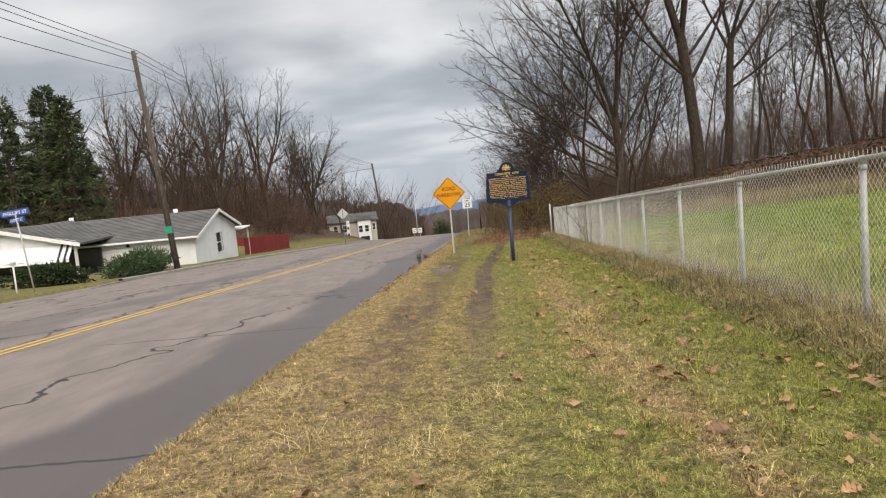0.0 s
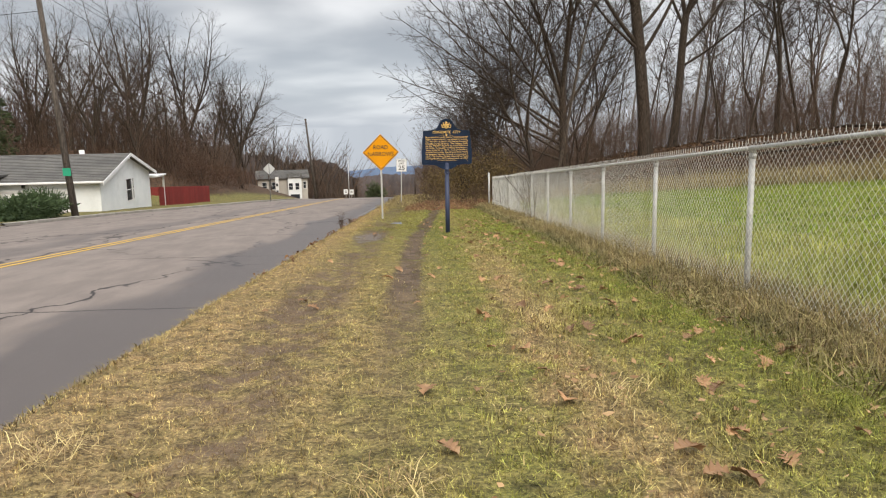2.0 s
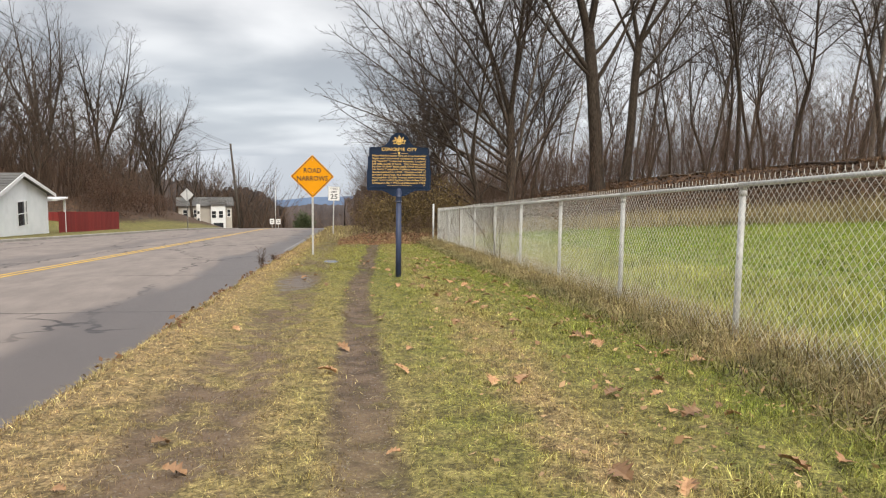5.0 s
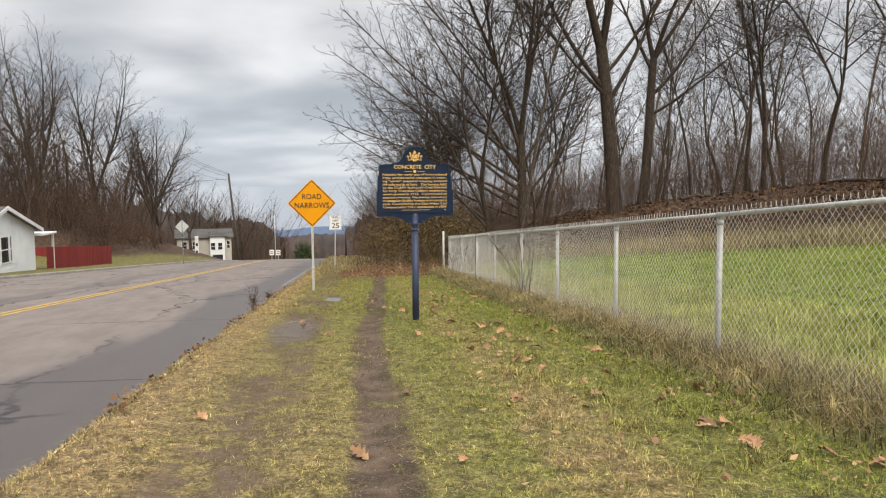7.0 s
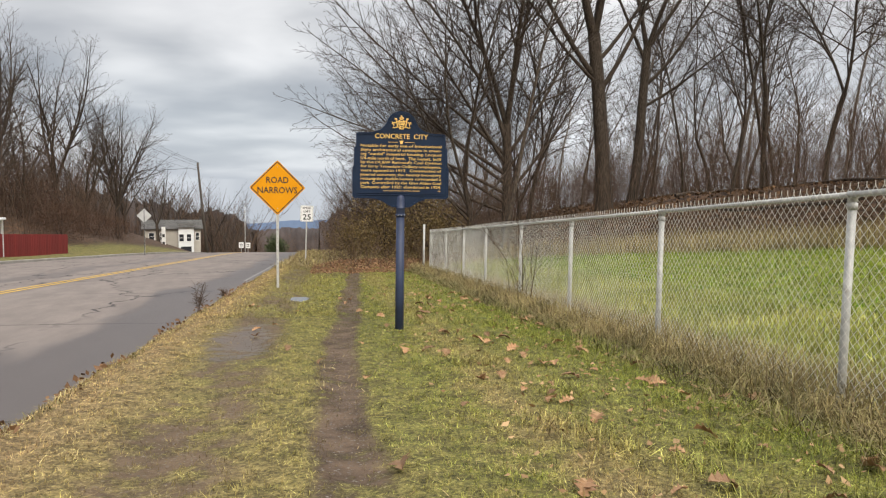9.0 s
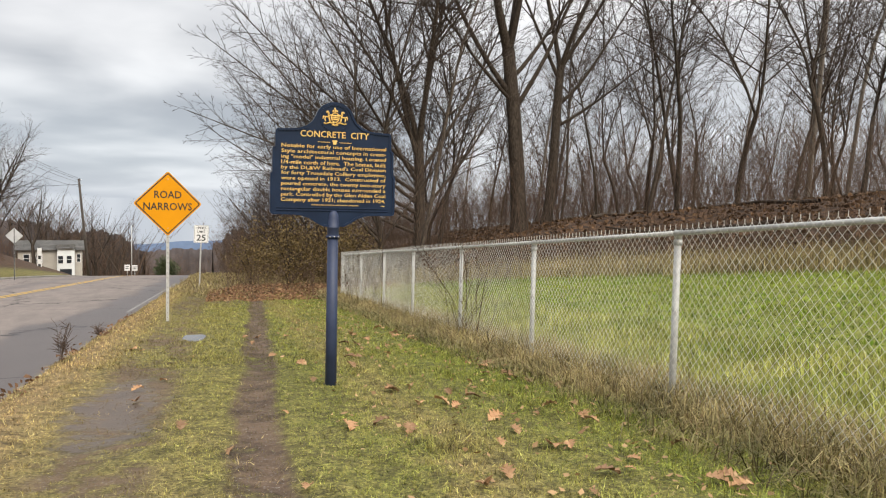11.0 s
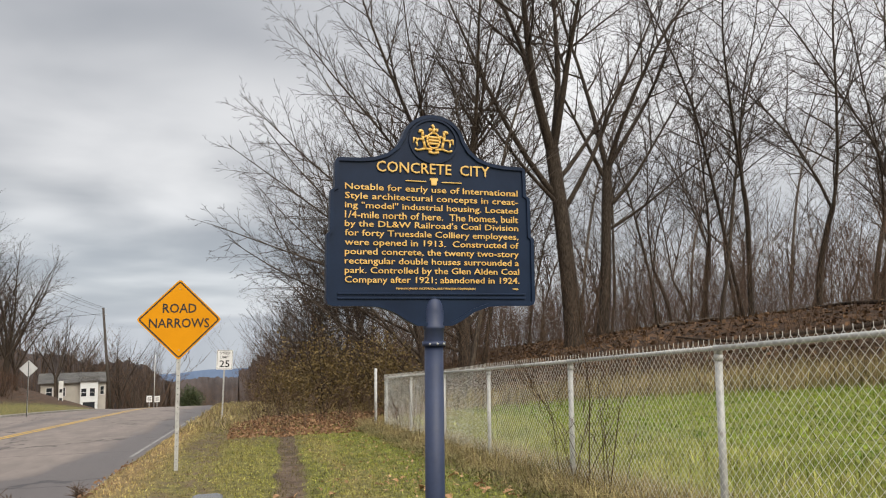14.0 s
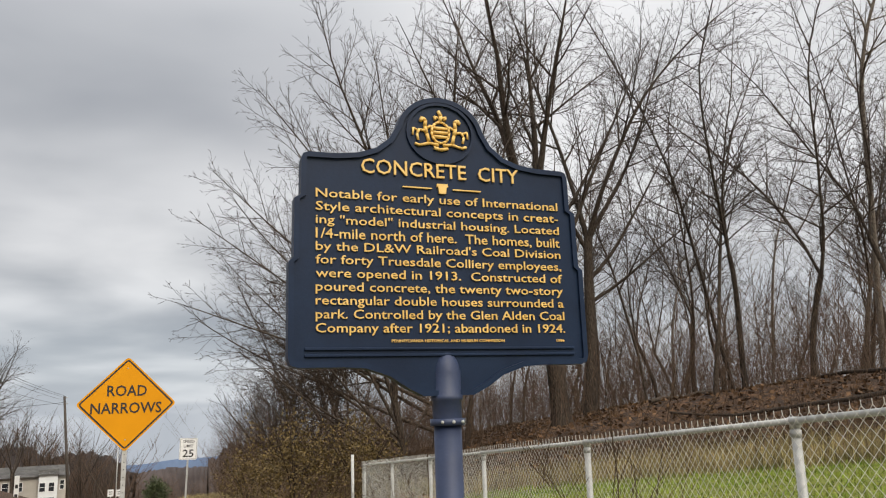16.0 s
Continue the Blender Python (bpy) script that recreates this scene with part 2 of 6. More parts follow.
GROUND = ground_material()
TURF = blade_material("mown_grass")
LAWN = blade_material("lawn_grass", ((0.085, 0.145, 0.010), (0.27, 0.315, 0.034)))
LAWNEDGE = blade_material("pale_lawn_grass", ((0.14, 0.17, 0.022), (0.42, 0.40, 0.12)))
MATTED = blade_material("matted_fence_grass", ((0.055, 0.056, 0.016), (0.25, 0.20, 0.085)))
TALL = blade_material("tall_dry_grass", ((0.095, 0.082, 0.03), (0.38, 0.29, 0.135)))
ASPHALT = road_material()
BARK = bark_material("grey_brown_bark", (0.095, 0.074, 0.056), (0.03, 0.023, 0.018))
TWIG = bark_material("twig_bark", (0.075, 0.054, 0.042), (0.03, 0.021, 0.016))
BRUSH = bark_material("brown_brush", (0.15, 0.10, 0.068), (0.06, 0.04, 0.028))
PALETWIG = bark_material("pale_twig_bark", (0.17, 0.135, 0.105), (0.08, 0.06, 0.048))
PALE = bark_material("pale_bark", (0.22, 0.185, 0.15), (0.10, 0.085, 0.07))
WIRE = surface("galvanised_wire", (0.74, 0.73, 0.69), (0.60, 0.59, 0.55), (0.42, 0.38, 0.31), 5, 90, 0.55, 0.0005, 0.0)
GALV = surface("galvanised_steel", (0.54, 0.54, 0.52), (0.38, 0.38, 0.37), (0.26, 0.235, 0.20), 14, 90, 0.55, 0.0015, 0.2)
NAVY = surface("navy_enamel", (0.010, 0.023, 0.055), (0.007, 0.016, 0.040), None, 5, 120, 0.5, 0.0006, 0.0, (1, 1, 1), 0.1, 0.22)
POSTBLUE = surface("faded_navy_post", (0.032, 0.047, 0.10), (0.02, 0.03, 0.068), (0.055, 0.065, 0.09), 5, 60, 0.55, 0.001, 0.0)
GOLD = surface("gold_paint", (0.86, 0.58, 0.19), (0.72, 0.45, 0.11), None, 20, 200, 0.5, 0.0005)
SIGNYEL = surface("yellow_sign_sheet", (0.72, 0.30, 0.004), (0.66, 0.27, 0.004), None, 2, 60, 0.55, 0.0004, 0.0, (1, 1, 1), 0.0, 0.15)
BLACK = surface("black_sign_paint", (0.02, 0.02, 0.02), (0.014, 0.014, 0.014), None, 8, 80, 0.5, 0.0004)
SIGNWHITE = surface("white_sign_sheet", (0.78, 0.78, 0.76), (0.70, 0.70, 0.69), None, 3, 60, 0.5, 0.0004)
SIGNBACK = surface("bare_sign_back", (0.52, 0.53, 0.53), (0.44, 0.45, 0.45), None, 3, 60, 0.5, 0.0005, 0.3)
SIGNBLUE = surface("blue_sign_sheet", (0.03, 0.09, 0.36), (0.025, 0.075, 0.30), None, 3, 60, 0.5, 0.0004)
SIGNGREEN = surface("green_sign_sheet", (0.02, 0.32, 0.18), (0.02, 0.27, 0.15), None, 3, 60, 0.5, 0.0004)
LINEYEL = surface("yellow_road_paint", (0.62, 0.38, 0.05), (0.45, 0.28, 0.05), (0.22, 0.18, 0.12), 3, 40, 0.8, 0.001)
LINEWHITE = surface("white_road_paint", (0.34, 0.33, 0.31), (0.22, 0.205, 0.19), (0.17, 0.155, 0.145), 3, 40, 0.8, 0.001)
SIDING = surface("white_siding", (0.80, 0.82, 0.82), (0.70, 0.73, 0.73), (0.55, 0.56, 0.54), 0.8, 20, 0.6, 0.001)
TRIM = surface("white_trim_paint", (0.80, 0.80, 0.79), (0.70, 0.70, 0.70), None, 2, 40, 0.5, 0.001)
BEIGE = surface("beige_siding", (0.46, 0.43, 0.38), (0.38, 0.355, 0.31), None, 0.8, 20, 0.65, 0.001)
SHINGLE = surface("grey_roof_shingle", (0.14, 0.135, 0.125), (0.085, 0.082, 0.078), (0.19, 0.18, 0.15), 0.9, 24, 0.9, 0.006)
GLASS_AND_SHADE = surface("dark_glass_and_porch_shade", (0.03, 0.035, 0.04), (0.02, 0.024, 0.03), None, 1, 20, 0.12, 0.0003)
REDWOOD = surface("red_fence_paint", (0.23, 0.022, 0.018), (0.15, 0.014, 0.013), (0.10, 0.02, 0.018), 1.5, 30, 0.75, 0.002, 0, (1, 1, 0.2), 0.3)
POLEWOOD = bark_material("weathered_pole_wood", (0.115, 0.098, 0.085), (0.05, 0.042, 0.036))
CONCRETE = surface("kerb_concrete", (0.36, 0.34, 0.30), (0.25, 0.235, 0.21), (0.17, 0.15, 0.12), 2, 40, 0.9, 0.004)
CABLE = surface("black_cable", (0.03, 0.03, 0.032), (0.02, 0.02, 0.022), None, 4, 40, 0.6, 0.0005)
OAKLEAF = surface("dead_oak_leaf", (0.36, 0.21, 0.10), (0.22, 0.115, 0.055), (0.42, 0.30, 0.17), 12, 60, 0.75, 0.002, 0, (1, 1, 1), 0.9)
NEEDLE = leaf_material("conifer_needles", (0.035, 0.052, 0.022), (0.10, 0.115, 0.05))
YEW = leaf_material("clipped_yew", (0.02, 0.035, 0.012), (0.05, 0.07, 0.025))
JUNIPER = leaf_material("juniper_needles", (0.03, 0.055, 0.02), (0.075, 0.11, 0.045))
OLIVE = leaf_material("yellowing_leaves", (0.085, 0.062, 0.026), (0.20, 0.138, 0.05))
RUSSET = leaf_material("russet_leaves", (0.055, 0.032, 0.021), (0.125, 0.066, 0.04))
DRYLEAF = leaf_material("dry_leaf_bits", (0.20, 0.11, 0.05), (0.50, 0.33, 0.17))
DRIFT = leaf_material("fresh_fallen_leaves", (0.12, 0.062, 0.032), (0.33, 0.19, 0.10))
LITTER = leaf_material("bank_leaf_litter", (0.05, 0.03, 0.018), (0.21, 0.12, 0.06))
FARWOOD = surface("far_bare_woods", (0.085, 0.066, 0.06), (0.04, 0.032, 0.03), (0.10, 0.085, 0.085), 0.06, 1.2, 0.95, 0.2)
PUDDLE = surface("puddle_water", (0.05, 0.045, 0.04), (0.04, 0.036, 0.032), None, 2, 10, 0.12, 0.0, 0.0, (1, 1, 1), 0.0, 1.0)

# ---- mesh helpers ----


def mesh_np(name, verts, faces, mat=None, smooth=False):
    """A mesh from arrays: verts (n, 3); faces: a list of (m, k) index arrays."""
    me = bpy.data.meshes.new(name)
    verts = np.asarray(verts, dtype=np.float32)
    faces = [np.asarray(f, dtype=np.int32) for f in faces if len(f)]
    sizes = np.concatenate([np.full(len(f), f.shape[1], np.int32) for f in faces])
    me.vertices.add(len(verts))
    me.vertices.foreach_set("co", verts.ravel())
    me.loops.add(int(sizes.sum()))
    me.loops.foreach_set("vertex_index", np.concatenate([f.ravel() for f in faces]))
    me.polygons.add(len(sizes))
    me.polygons.foreach_set("loop_start", np.concatenate([[0], np.cumsum(sizes)[:-1]]).astype(np.int32))
    me.polygons.foreach_set("loop_total", sizes)
    if smooth:
        me.polygons.foreach_set("use_smooth", np.ones(len(sizes), bool))
    me.update(calc_edges=True)
    if mat:
        me.materials.append(mat)
    return me


def done(name, bm, mat, smooth=False):
    me = bpy.data.meshes.new(name)
    bmesh.ops.recalc_face_normals(bm, faces=bm.faces)
    bm.to_mesh(me)
    bm.free()
    me.materials.append(mat)
    if smooth:
        me.polygons.foreach_set("use_smooth", np.ones(len(me.polygons), bool))
    return me


def part(name, me, parent, label="", at=None):
    """Links mesh data as one object under a thing or a part."""
    ob = new(name, me)
    ob.parent = parent
    if at is not None:
        ob.matrix_basis = at
    return tagged(ob, label)


def thing(name, label, category, group="", at=None, kind=""):
    ob = new(name)
    if at is not None:
        ob.matrix_basis = at
    return tagged(ob, label, category, group, kind)


def box(bm, lo, hi, bevel=0.0):
    c = [(a + b) / 2 for a, b in zip(lo, hi)]
    s = [b - a for a, b in zip(lo, hi)]
    made = bmesh.ops.create_cube(bm, size=1, matrix=Matrix.LocRotScale(c, None, s))
    if bevel:
        bmesh.ops.bevel(bm, geom=list({e for v in made["verts"] for e in v.link_edges}), offset=bevel, segments=1, affect="EDGES")


def box_mesh(name, lo, hi, mat, bevel=0.0):
    bm = bmesh.new()
    box(bm, lo, hi, bevel)
    return done(name, bm, mat)


def rod(bm, a, b, r0, r1=None, sides=10):
    """A tapered round bar from a to b."""
    a, b = Vector(a), Vector(b)
    m = Matrix.Translation((a + b) / 2) @ (b - a).to_track_quat("Z", "Y").to_matrix().to_4x4()
    bmesh.ops.create_cone(bm, cap_ends=True, segments=sides, radius1=r0, radius2=r0 if r1 is None else r1, depth=(b - a).length, matrix=m)


def rod_mesh(name, a, b, mat, r0, r1=None, sides=10):
    bm = bmesh.new()
    rod(bm, a, b, r0, r1, sides)
    return done(name, bm, mat, True)


def lathe(name, outline, mat, sides=24):
    """A turned body from (radius, height) pairs."""
    bm = bmesh.new()
    rings = [[bm.verts.new((r * math.cos(2 * math.pi * k / sides), r * math.sin(2 * math.pi * k / sides), z)) for k in range(sides)] for r, z in outline]
    for a, b in zip(rings, rings[1:]):
        for k in range(sides):
            j = (k + 1) % sides
            bm.faces.new((a[k], a[j], b[j], b[k]))
    bm.faces.new(rings[-1])
    return done(name, bm, mat, True)


def slab(name, outline, y0, y1, mat, bevel=0.0):
    """A plate from an outline in x, z, from y0 (front) to y1 (back)."""
    bm = bmesh.new()
    f = bm.faces.new([bm.verts.new((x, y0, z)) for x, z in outline])
    out = bmesh.ops.extrude_face_region(bm, geom=[f])
    bmesh.ops.translate(bm, vec=(0, y1 - y0, 0), verts=[g for g in out["geom"] if isinstance(g, bmesh.types.BMVert)])
    if bevel:
        rim = [e for e in bm.edges if all(abs(v.co.y - y0) < 1e-6 for v in e.verts)]
        bmesh.ops.bevel(bm, geom=rim, offset=bevel, segments=2, affect="EDGES")
    return done(name, bm, mat)


def lettering(name, body, width, height, mat, thick=0.004, bold=0.012):
    """Raised letters that fill width x height, upright in x and z, facing -y, from the lower left corner."""
    cu = bpy.data.curves.new(name, "FONT")
    cu.body, cu.extrude, cu.resolution_u, cu.offset = body, 0.001, 2, bold
    ob = bpy.data.objects.new(name, cu)
    scene.collection.objects.link(ob)
    bpy.context.view_layer.update()
    me = bpy.data.meshes.new_from_object(ob.evaluated_get(bpy.context.evaluated_depsgraph_get()))
    bpy.data.objects.remove(ob)
    co = np.empty(len(me.vertices) * 3, np.float32)
    me.vertices.foreach_get("co", co)
    co = co.reshape(-1, 3)
    lo, hi = co.min(0), co.max(0)
    out = np.empty_like(co)
    out[:, 0] = (co[:, 0] - lo[0]) / (hi[0] - lo[0]) * width
    out[:, 2] = (co[:, 1] - lo[1]) / (hi[1] - lo[1]) * height
    out[:, 1] = np.where(co[:, 2] > 0, -thick, 0.0)
    me.vertices.foreach_set("co", out.ravel())
    me.materials.clear()
    me.materials.append(mat)
    me.name = name
    me.update()
    return me


def words_of(me, gap):
    """The pieces of a line of letters that stand more than gap apart, each a mesh of its own."""
    bm = bmesh.new()
    bm.from_mesh(me)
    seen, islands = set(), []
    for v in bm.verts:
        if v.index in seen:
            continue
        stack, verts = [v], []
        seen.add(v.index)
        while stack:
            a = stack.pop()
            verts.append(a.index)
            for e in a.link_edges:
                b = e.other_vert(a)
                if b.index not in seen:
                    seen.add(b.index)
                    stack.append(b)
        islands.append(verts)
    co = np.empty(len(me.vertices) * 3, np.float32)
    me.vertices.foreach_get("co", co)
    co = co.reshape(-1, 3)
    spans = sorted(((co[i, 0].min(), co[i, 0].max(), i) for i in islands), key=lambda s: s[0])
    groups, right = [], -1e9
    for lo, hi, i in spans:
        if lo - right > gap:
            groups.append([])
        groups[-1] += i
        right = max(right, hi)
    bm.free()
    polys = [tuple(p.vertices) for p in me.polygons]
    out = []
    for g in groups:
        at = {v: k for k, v in enumerate(g)}
        w = bpy.data.meshes.new("letter")
        w.from_pydata([tuple(map(float, co[v])) for v in g], [], [[at[v] for v in p] for p in polys if p[0] in at])
        w.materials.append(me.materials[0])
        out.append(w)
    return out


# ---- the lie of the land ----


def profile(y):
    """Height of the road's line: an even fall that steepens past the crest."""
    y = np.asarray(y, float)
    a = np.clip(y - 66.0, 0, 80.0)
    b = np.clip(y - 146.0, 0, 150.0)
    c = np.clip(y - 296.0, 0, None)
    return -0.0716 * y - 0.00055 * a * a - 0.088 * b - 0.1 * np.minimum(c, 1200)


def lawn_edge(y):
    return np.interp(y, [0, 20, 27.7, 39.6, 43, 60, 100], [24, 19, 15.7, 10.2, 3.6, 2.6, 2.6])


def rut_line(y):
    return -0.2 + 0.045 * np.clip(y - 18.0, 0, None) + 0.05 * np.sin(y * 0.8) + 0.035 * np.sin(y * 2.1 + 1)


def bumps(x, y):
    return 0.012 * np.sin(x * 5.1 + y * 1.3) * np.sin(y * 2.7 - x) + 0.008 * np.sin(x * 11 + 1.7 * y)


def land(x, y):
    """Height of the ground at x, y."""
    x, y = np.asarray(x, float), np.asarray(y, float)
    v = x - 0.065 * y
    z = profile(y)
    e = lawn_edge(y)
    rise = 0.082 * np.clip(np.minimum(v, e) - 3.3, 0, None)
    past = np.clip(v - np.maximum(e, 3.0), 0, None)
    rise = rise + np.where(past < 12, 0.25 * past, 3.0 + 0.07 * (past - 12))
    rise = np.minimum(rise, 16.0)
    left = np.clip(-np.interp(y, [64, 78], [17.5, 16.4]) - v, 0, None)
    bank = np.clip((y - 64) / 14, 0, 1)
    rise = rise + np.minimum(0.34 * left, 4.5 + 0.05 * left) * bank
    z = z + rise
    road = np.clip((-2.25 - v) / 0.25, 0, 1) * np.clip((v + 16.6) / 0.2, 0, 1)
    z = z - 0.26 * road
    rut = np.exp(-((v - rut_line(y)) / 0.18) ** 2) + np.exp(-((v + 1.25) / 0.3) ** 2)
    z = z - 0.035 * rut * np.clip((y - 2.5) / 7, 0, 1) * (y < 44)
    z = z - 0.075 * np.exp(-((x - 0.94) / 0.26) ** 2 - ((y - 26.6) / 0.6) ** 2)
    return z + bumps(x, y) * ((v > -2.4) & (v < 25))


def land_z(x, y):
    return float(land(np.array([x]), np.array([y]))[0])


def make_ground():
    vs = np.concatenate([[-2500, -1200, -600, -300, -180, -120], np.arange(-90, -17, 4.0), [-17.0, -16.65, -16.4, -14, -9, -5, -3], np.arange(-2.6, 4.2, 0.1), np.arange(4.4, 20, 0.8), np.arange(21, 90, 4.0), [120, 180, 300, 600, 1200, 2500]])
    ys = np.concatenate([[-400, -150, -60, -30, -15, -8], np.arange(-4, 32, 0.25), np.arange(32, 60, 0.8), np.arange(60, 200, 4.0), [220, 260, 300, 400, 600, 900, 1300, 2000, 3000, 4500]])
    V, Y = np.meshgrid(vs, ys)
    X = V + 0.065 * Y
    Z = land(X, Y)
    n, m = V.shape
    i = np.arange(n * m).reshape(n, m)
    q = np.stack([i[:-1, :-1], i[:-1, 1:], i[1:, 1:], i[1:, :-1]], -1).reshape(-1, 4)
    me = mesh_np("ground", np.stack([X, Y, Z], -1).reshape(-1, 3), [q], GROUND, True)
    e = lawn_edge(Y)
    litter = np.clip((V - e) / 1.2 + 0.5, 0, 1)
    litter = np.maximum(litter, np.clip((Y - 37.5) / 2.0, 0, 1) * (V > -0.6) * np.clip((V + 0.6) / 1.0, 0, 1))
    litter = np.maximum(litter, np.clip((-17.0 - V) / 2.5, 0, 1) * np.clip((Y - 68) / 6, 0, 1))
    litter = np.maximum(litter, (Y > 300) * 0.9)
    at = me.attributes.new("litter", "FLOAT", "POINT")
    at.data.foreach_set("value", litter.ravel().astype(np.float32))
    tagged(new("ground", me), "grassy roadside verge, lawn and leaf-strewn wooded bank", "ground", kind="structure")


def left_edge(y):
    return np.interp(y, [0, 45, 75, 120], [-16.4, -16.4, -13.2, -12.5])


def make_road():
    ys = np.concatenate([np.arange(-20, 60, 1.0), np.arange(60, 330, 3.0)])
    cols = []
    for k in np.linspace(0, 1, 25):
        v = -2.33 + (left_edge(ys) + 2.33) * k
        z = profile(ys) - 0.10 + 0.05 * (1 - ((v + 7.4) / 6) ** 2) * (np.abs(v + 7.4) < 6)
        cols.append(np.stack([v + 0.065 * ys, ys, z], -1))
    P = np.stack(cols, 1)
    n, m = P.shape[:2]
    i = np.arange(n * m).reshape(n, m)
    q = np.stack([i[:-1, 1:], i[:-1, :-1], i[1:, :-1], i[1:, 1:]], -1).reshape(-1, 4)
    q = q[:, ::-1]
    tagged(new("road", mesh_np("road", P.reshape(-1, 3), [q], ASPHALT, True)), "worn two-lane asphalt road with cracks and damp patches", "road", kind="structure")

    def stripe(name, v0, half, mat, label, y0, y1):
        yy = np.arange(y0, y1, 1.0)
        v0 = np.zeros(len(yy)) + v0
        rows = []
        for w in (-half, half):
            v = v0 + w
            z = profile(yy) - 0.10 + 0.05 * (1 - ((v + 7.4) / 6) ** 2) * (np.abs(v + 7.4) < 6) + 0.006
            rows.append(np.stack([v + 0.065 * yy, yy, z], -1))
        k = len(yy)
        vv = np.concatenate(rows)
        a = np.arange(k - 1)
        tagged(new(name, mesh_np(name, vv, [np.stack([a, a + k, a + k + 1, a + 1], -1)], mat)), label, "road marking", kind="structure")
    stripe("road_line_1", -7.30, 0.055, LINEYEL, "solid yellow centre line painted on asphalt", -18, 120)
    stripe("road_line_2", -7.54, 0.055, LINEYEL, "solid yellow centre line painted on asphalt", -18, 120)
    stripe("road_line_3", -2.6, 0.035, LINEWHITE, "faded white edge line on the road", 34, 56)
    bm = bmesh.new()
    ky = np.arange(34.0, 110, 2.0)
    kerb = []
    for y in ky:
        v = float(left_edge(y)) - 0.02
        kerb.append((v + 0.065 * y, y, float(profile(y)) - 0.11))
    prev = None
    for x, y, z in kerb:
        ring = [bm.verts.new(c) for c in ((x, y, z - 0.2), (x, y, z + 0.12), (x - 0.02, y, z + 0.14), (x - 0.18, y, z + 0.14), (x - 0.18, y, z - 0.2))]
        if prev:
            for a in range(4):
                bm.faces.new((prev[a], prev[a + 1], ring[a + 1], ring[a]))
        prev = ring
    tagged(new("kerb", done("kerb", bm, CONCRETE)), "weathered grey concrete kerb along the road", "kerb", kind="structure")


def driveway():
    """The asphalt apron from the road to the garage."""
    V, F = [], []
    n = 14
    for i in range(n + 1):
        s = i / n
        a = Vector((-14.1, 31.2, 0)).lerp(Vector((-22.3, 48.5, 0)), s)
        b = Vector((-13.95, 34.6, 0)).lerp(Vector((-17.2, 48.5, 0)), s)
        for p in (a, a.lerp(b, 0.33), a.lerp(b, 0.66), b):
            V.append((p.x, p.y, float(profile(p.y)) + 0.02 - 0.10 * (1 - s)))
    for i in range(n):
        for k in range(3):
            c = i * 4 + k
            F.append((c, c + 1, c + 5, c + 4))
    tagged(new("driveway", mesh_np("driveway", np.array(V), [np.array(F)], ASPHALT, True)), "grey asphalt driveway leading to the garage", "driveway", kind="structure")


make_ground()
make_road()
driveway()

# ---- roadside signs ----


def text_part(parent, body, x0, z0, width, height, mat, y, name="lettering"):
    return part(name, lettering(name, body, width, height, mat), parent, "", pose(x0, y, z0))


def rounded(points, r, n=4):
    """An outline with its corners rounded by r."""
    out = []
    k = len(points)
    for i in range(k):
        p, a, b = Vector(points[i]), Vector(points[i - 1]), Vector(points[(i + 1) % k])
        u, w = (a - p).normalized(), (b - p).normalized()
        for j in range(n + 1):
            s = j / n
            out.append(tuple(p + u * r * (1 - s) ** 2 + w * r * s ** 2))
    return out


def rim(name, outline, width, y0, y1, mat):
    """A raised border along an outline, inset by width."""
    bm = bmesh.new()
    k = len(outline)
    inner = []
    for i in range(k):
        p, a, b = Vector(outline[i]), Vector(outline[i - 1]), Vector(outline[(i + 1) % k])
        d = (b - a).normalized()
        inner.append(p + Vector((-d.y, d.x)) * width)
    rings = []
    for pts, y in ((outline, y1), (outline, y0), (inner, y0), (inner, y1)):
        rings.append([bm.verts.new((p[0], y, p[1])) for p in pts])
    for q in range(3):
        for i in range(k):
            j = (i + 1) % k
            bm.faces.new((rings[q][i], rings[q][j], rings[q + 1][j], rings[q + 1][i]))
    return done(name, bm, mat)


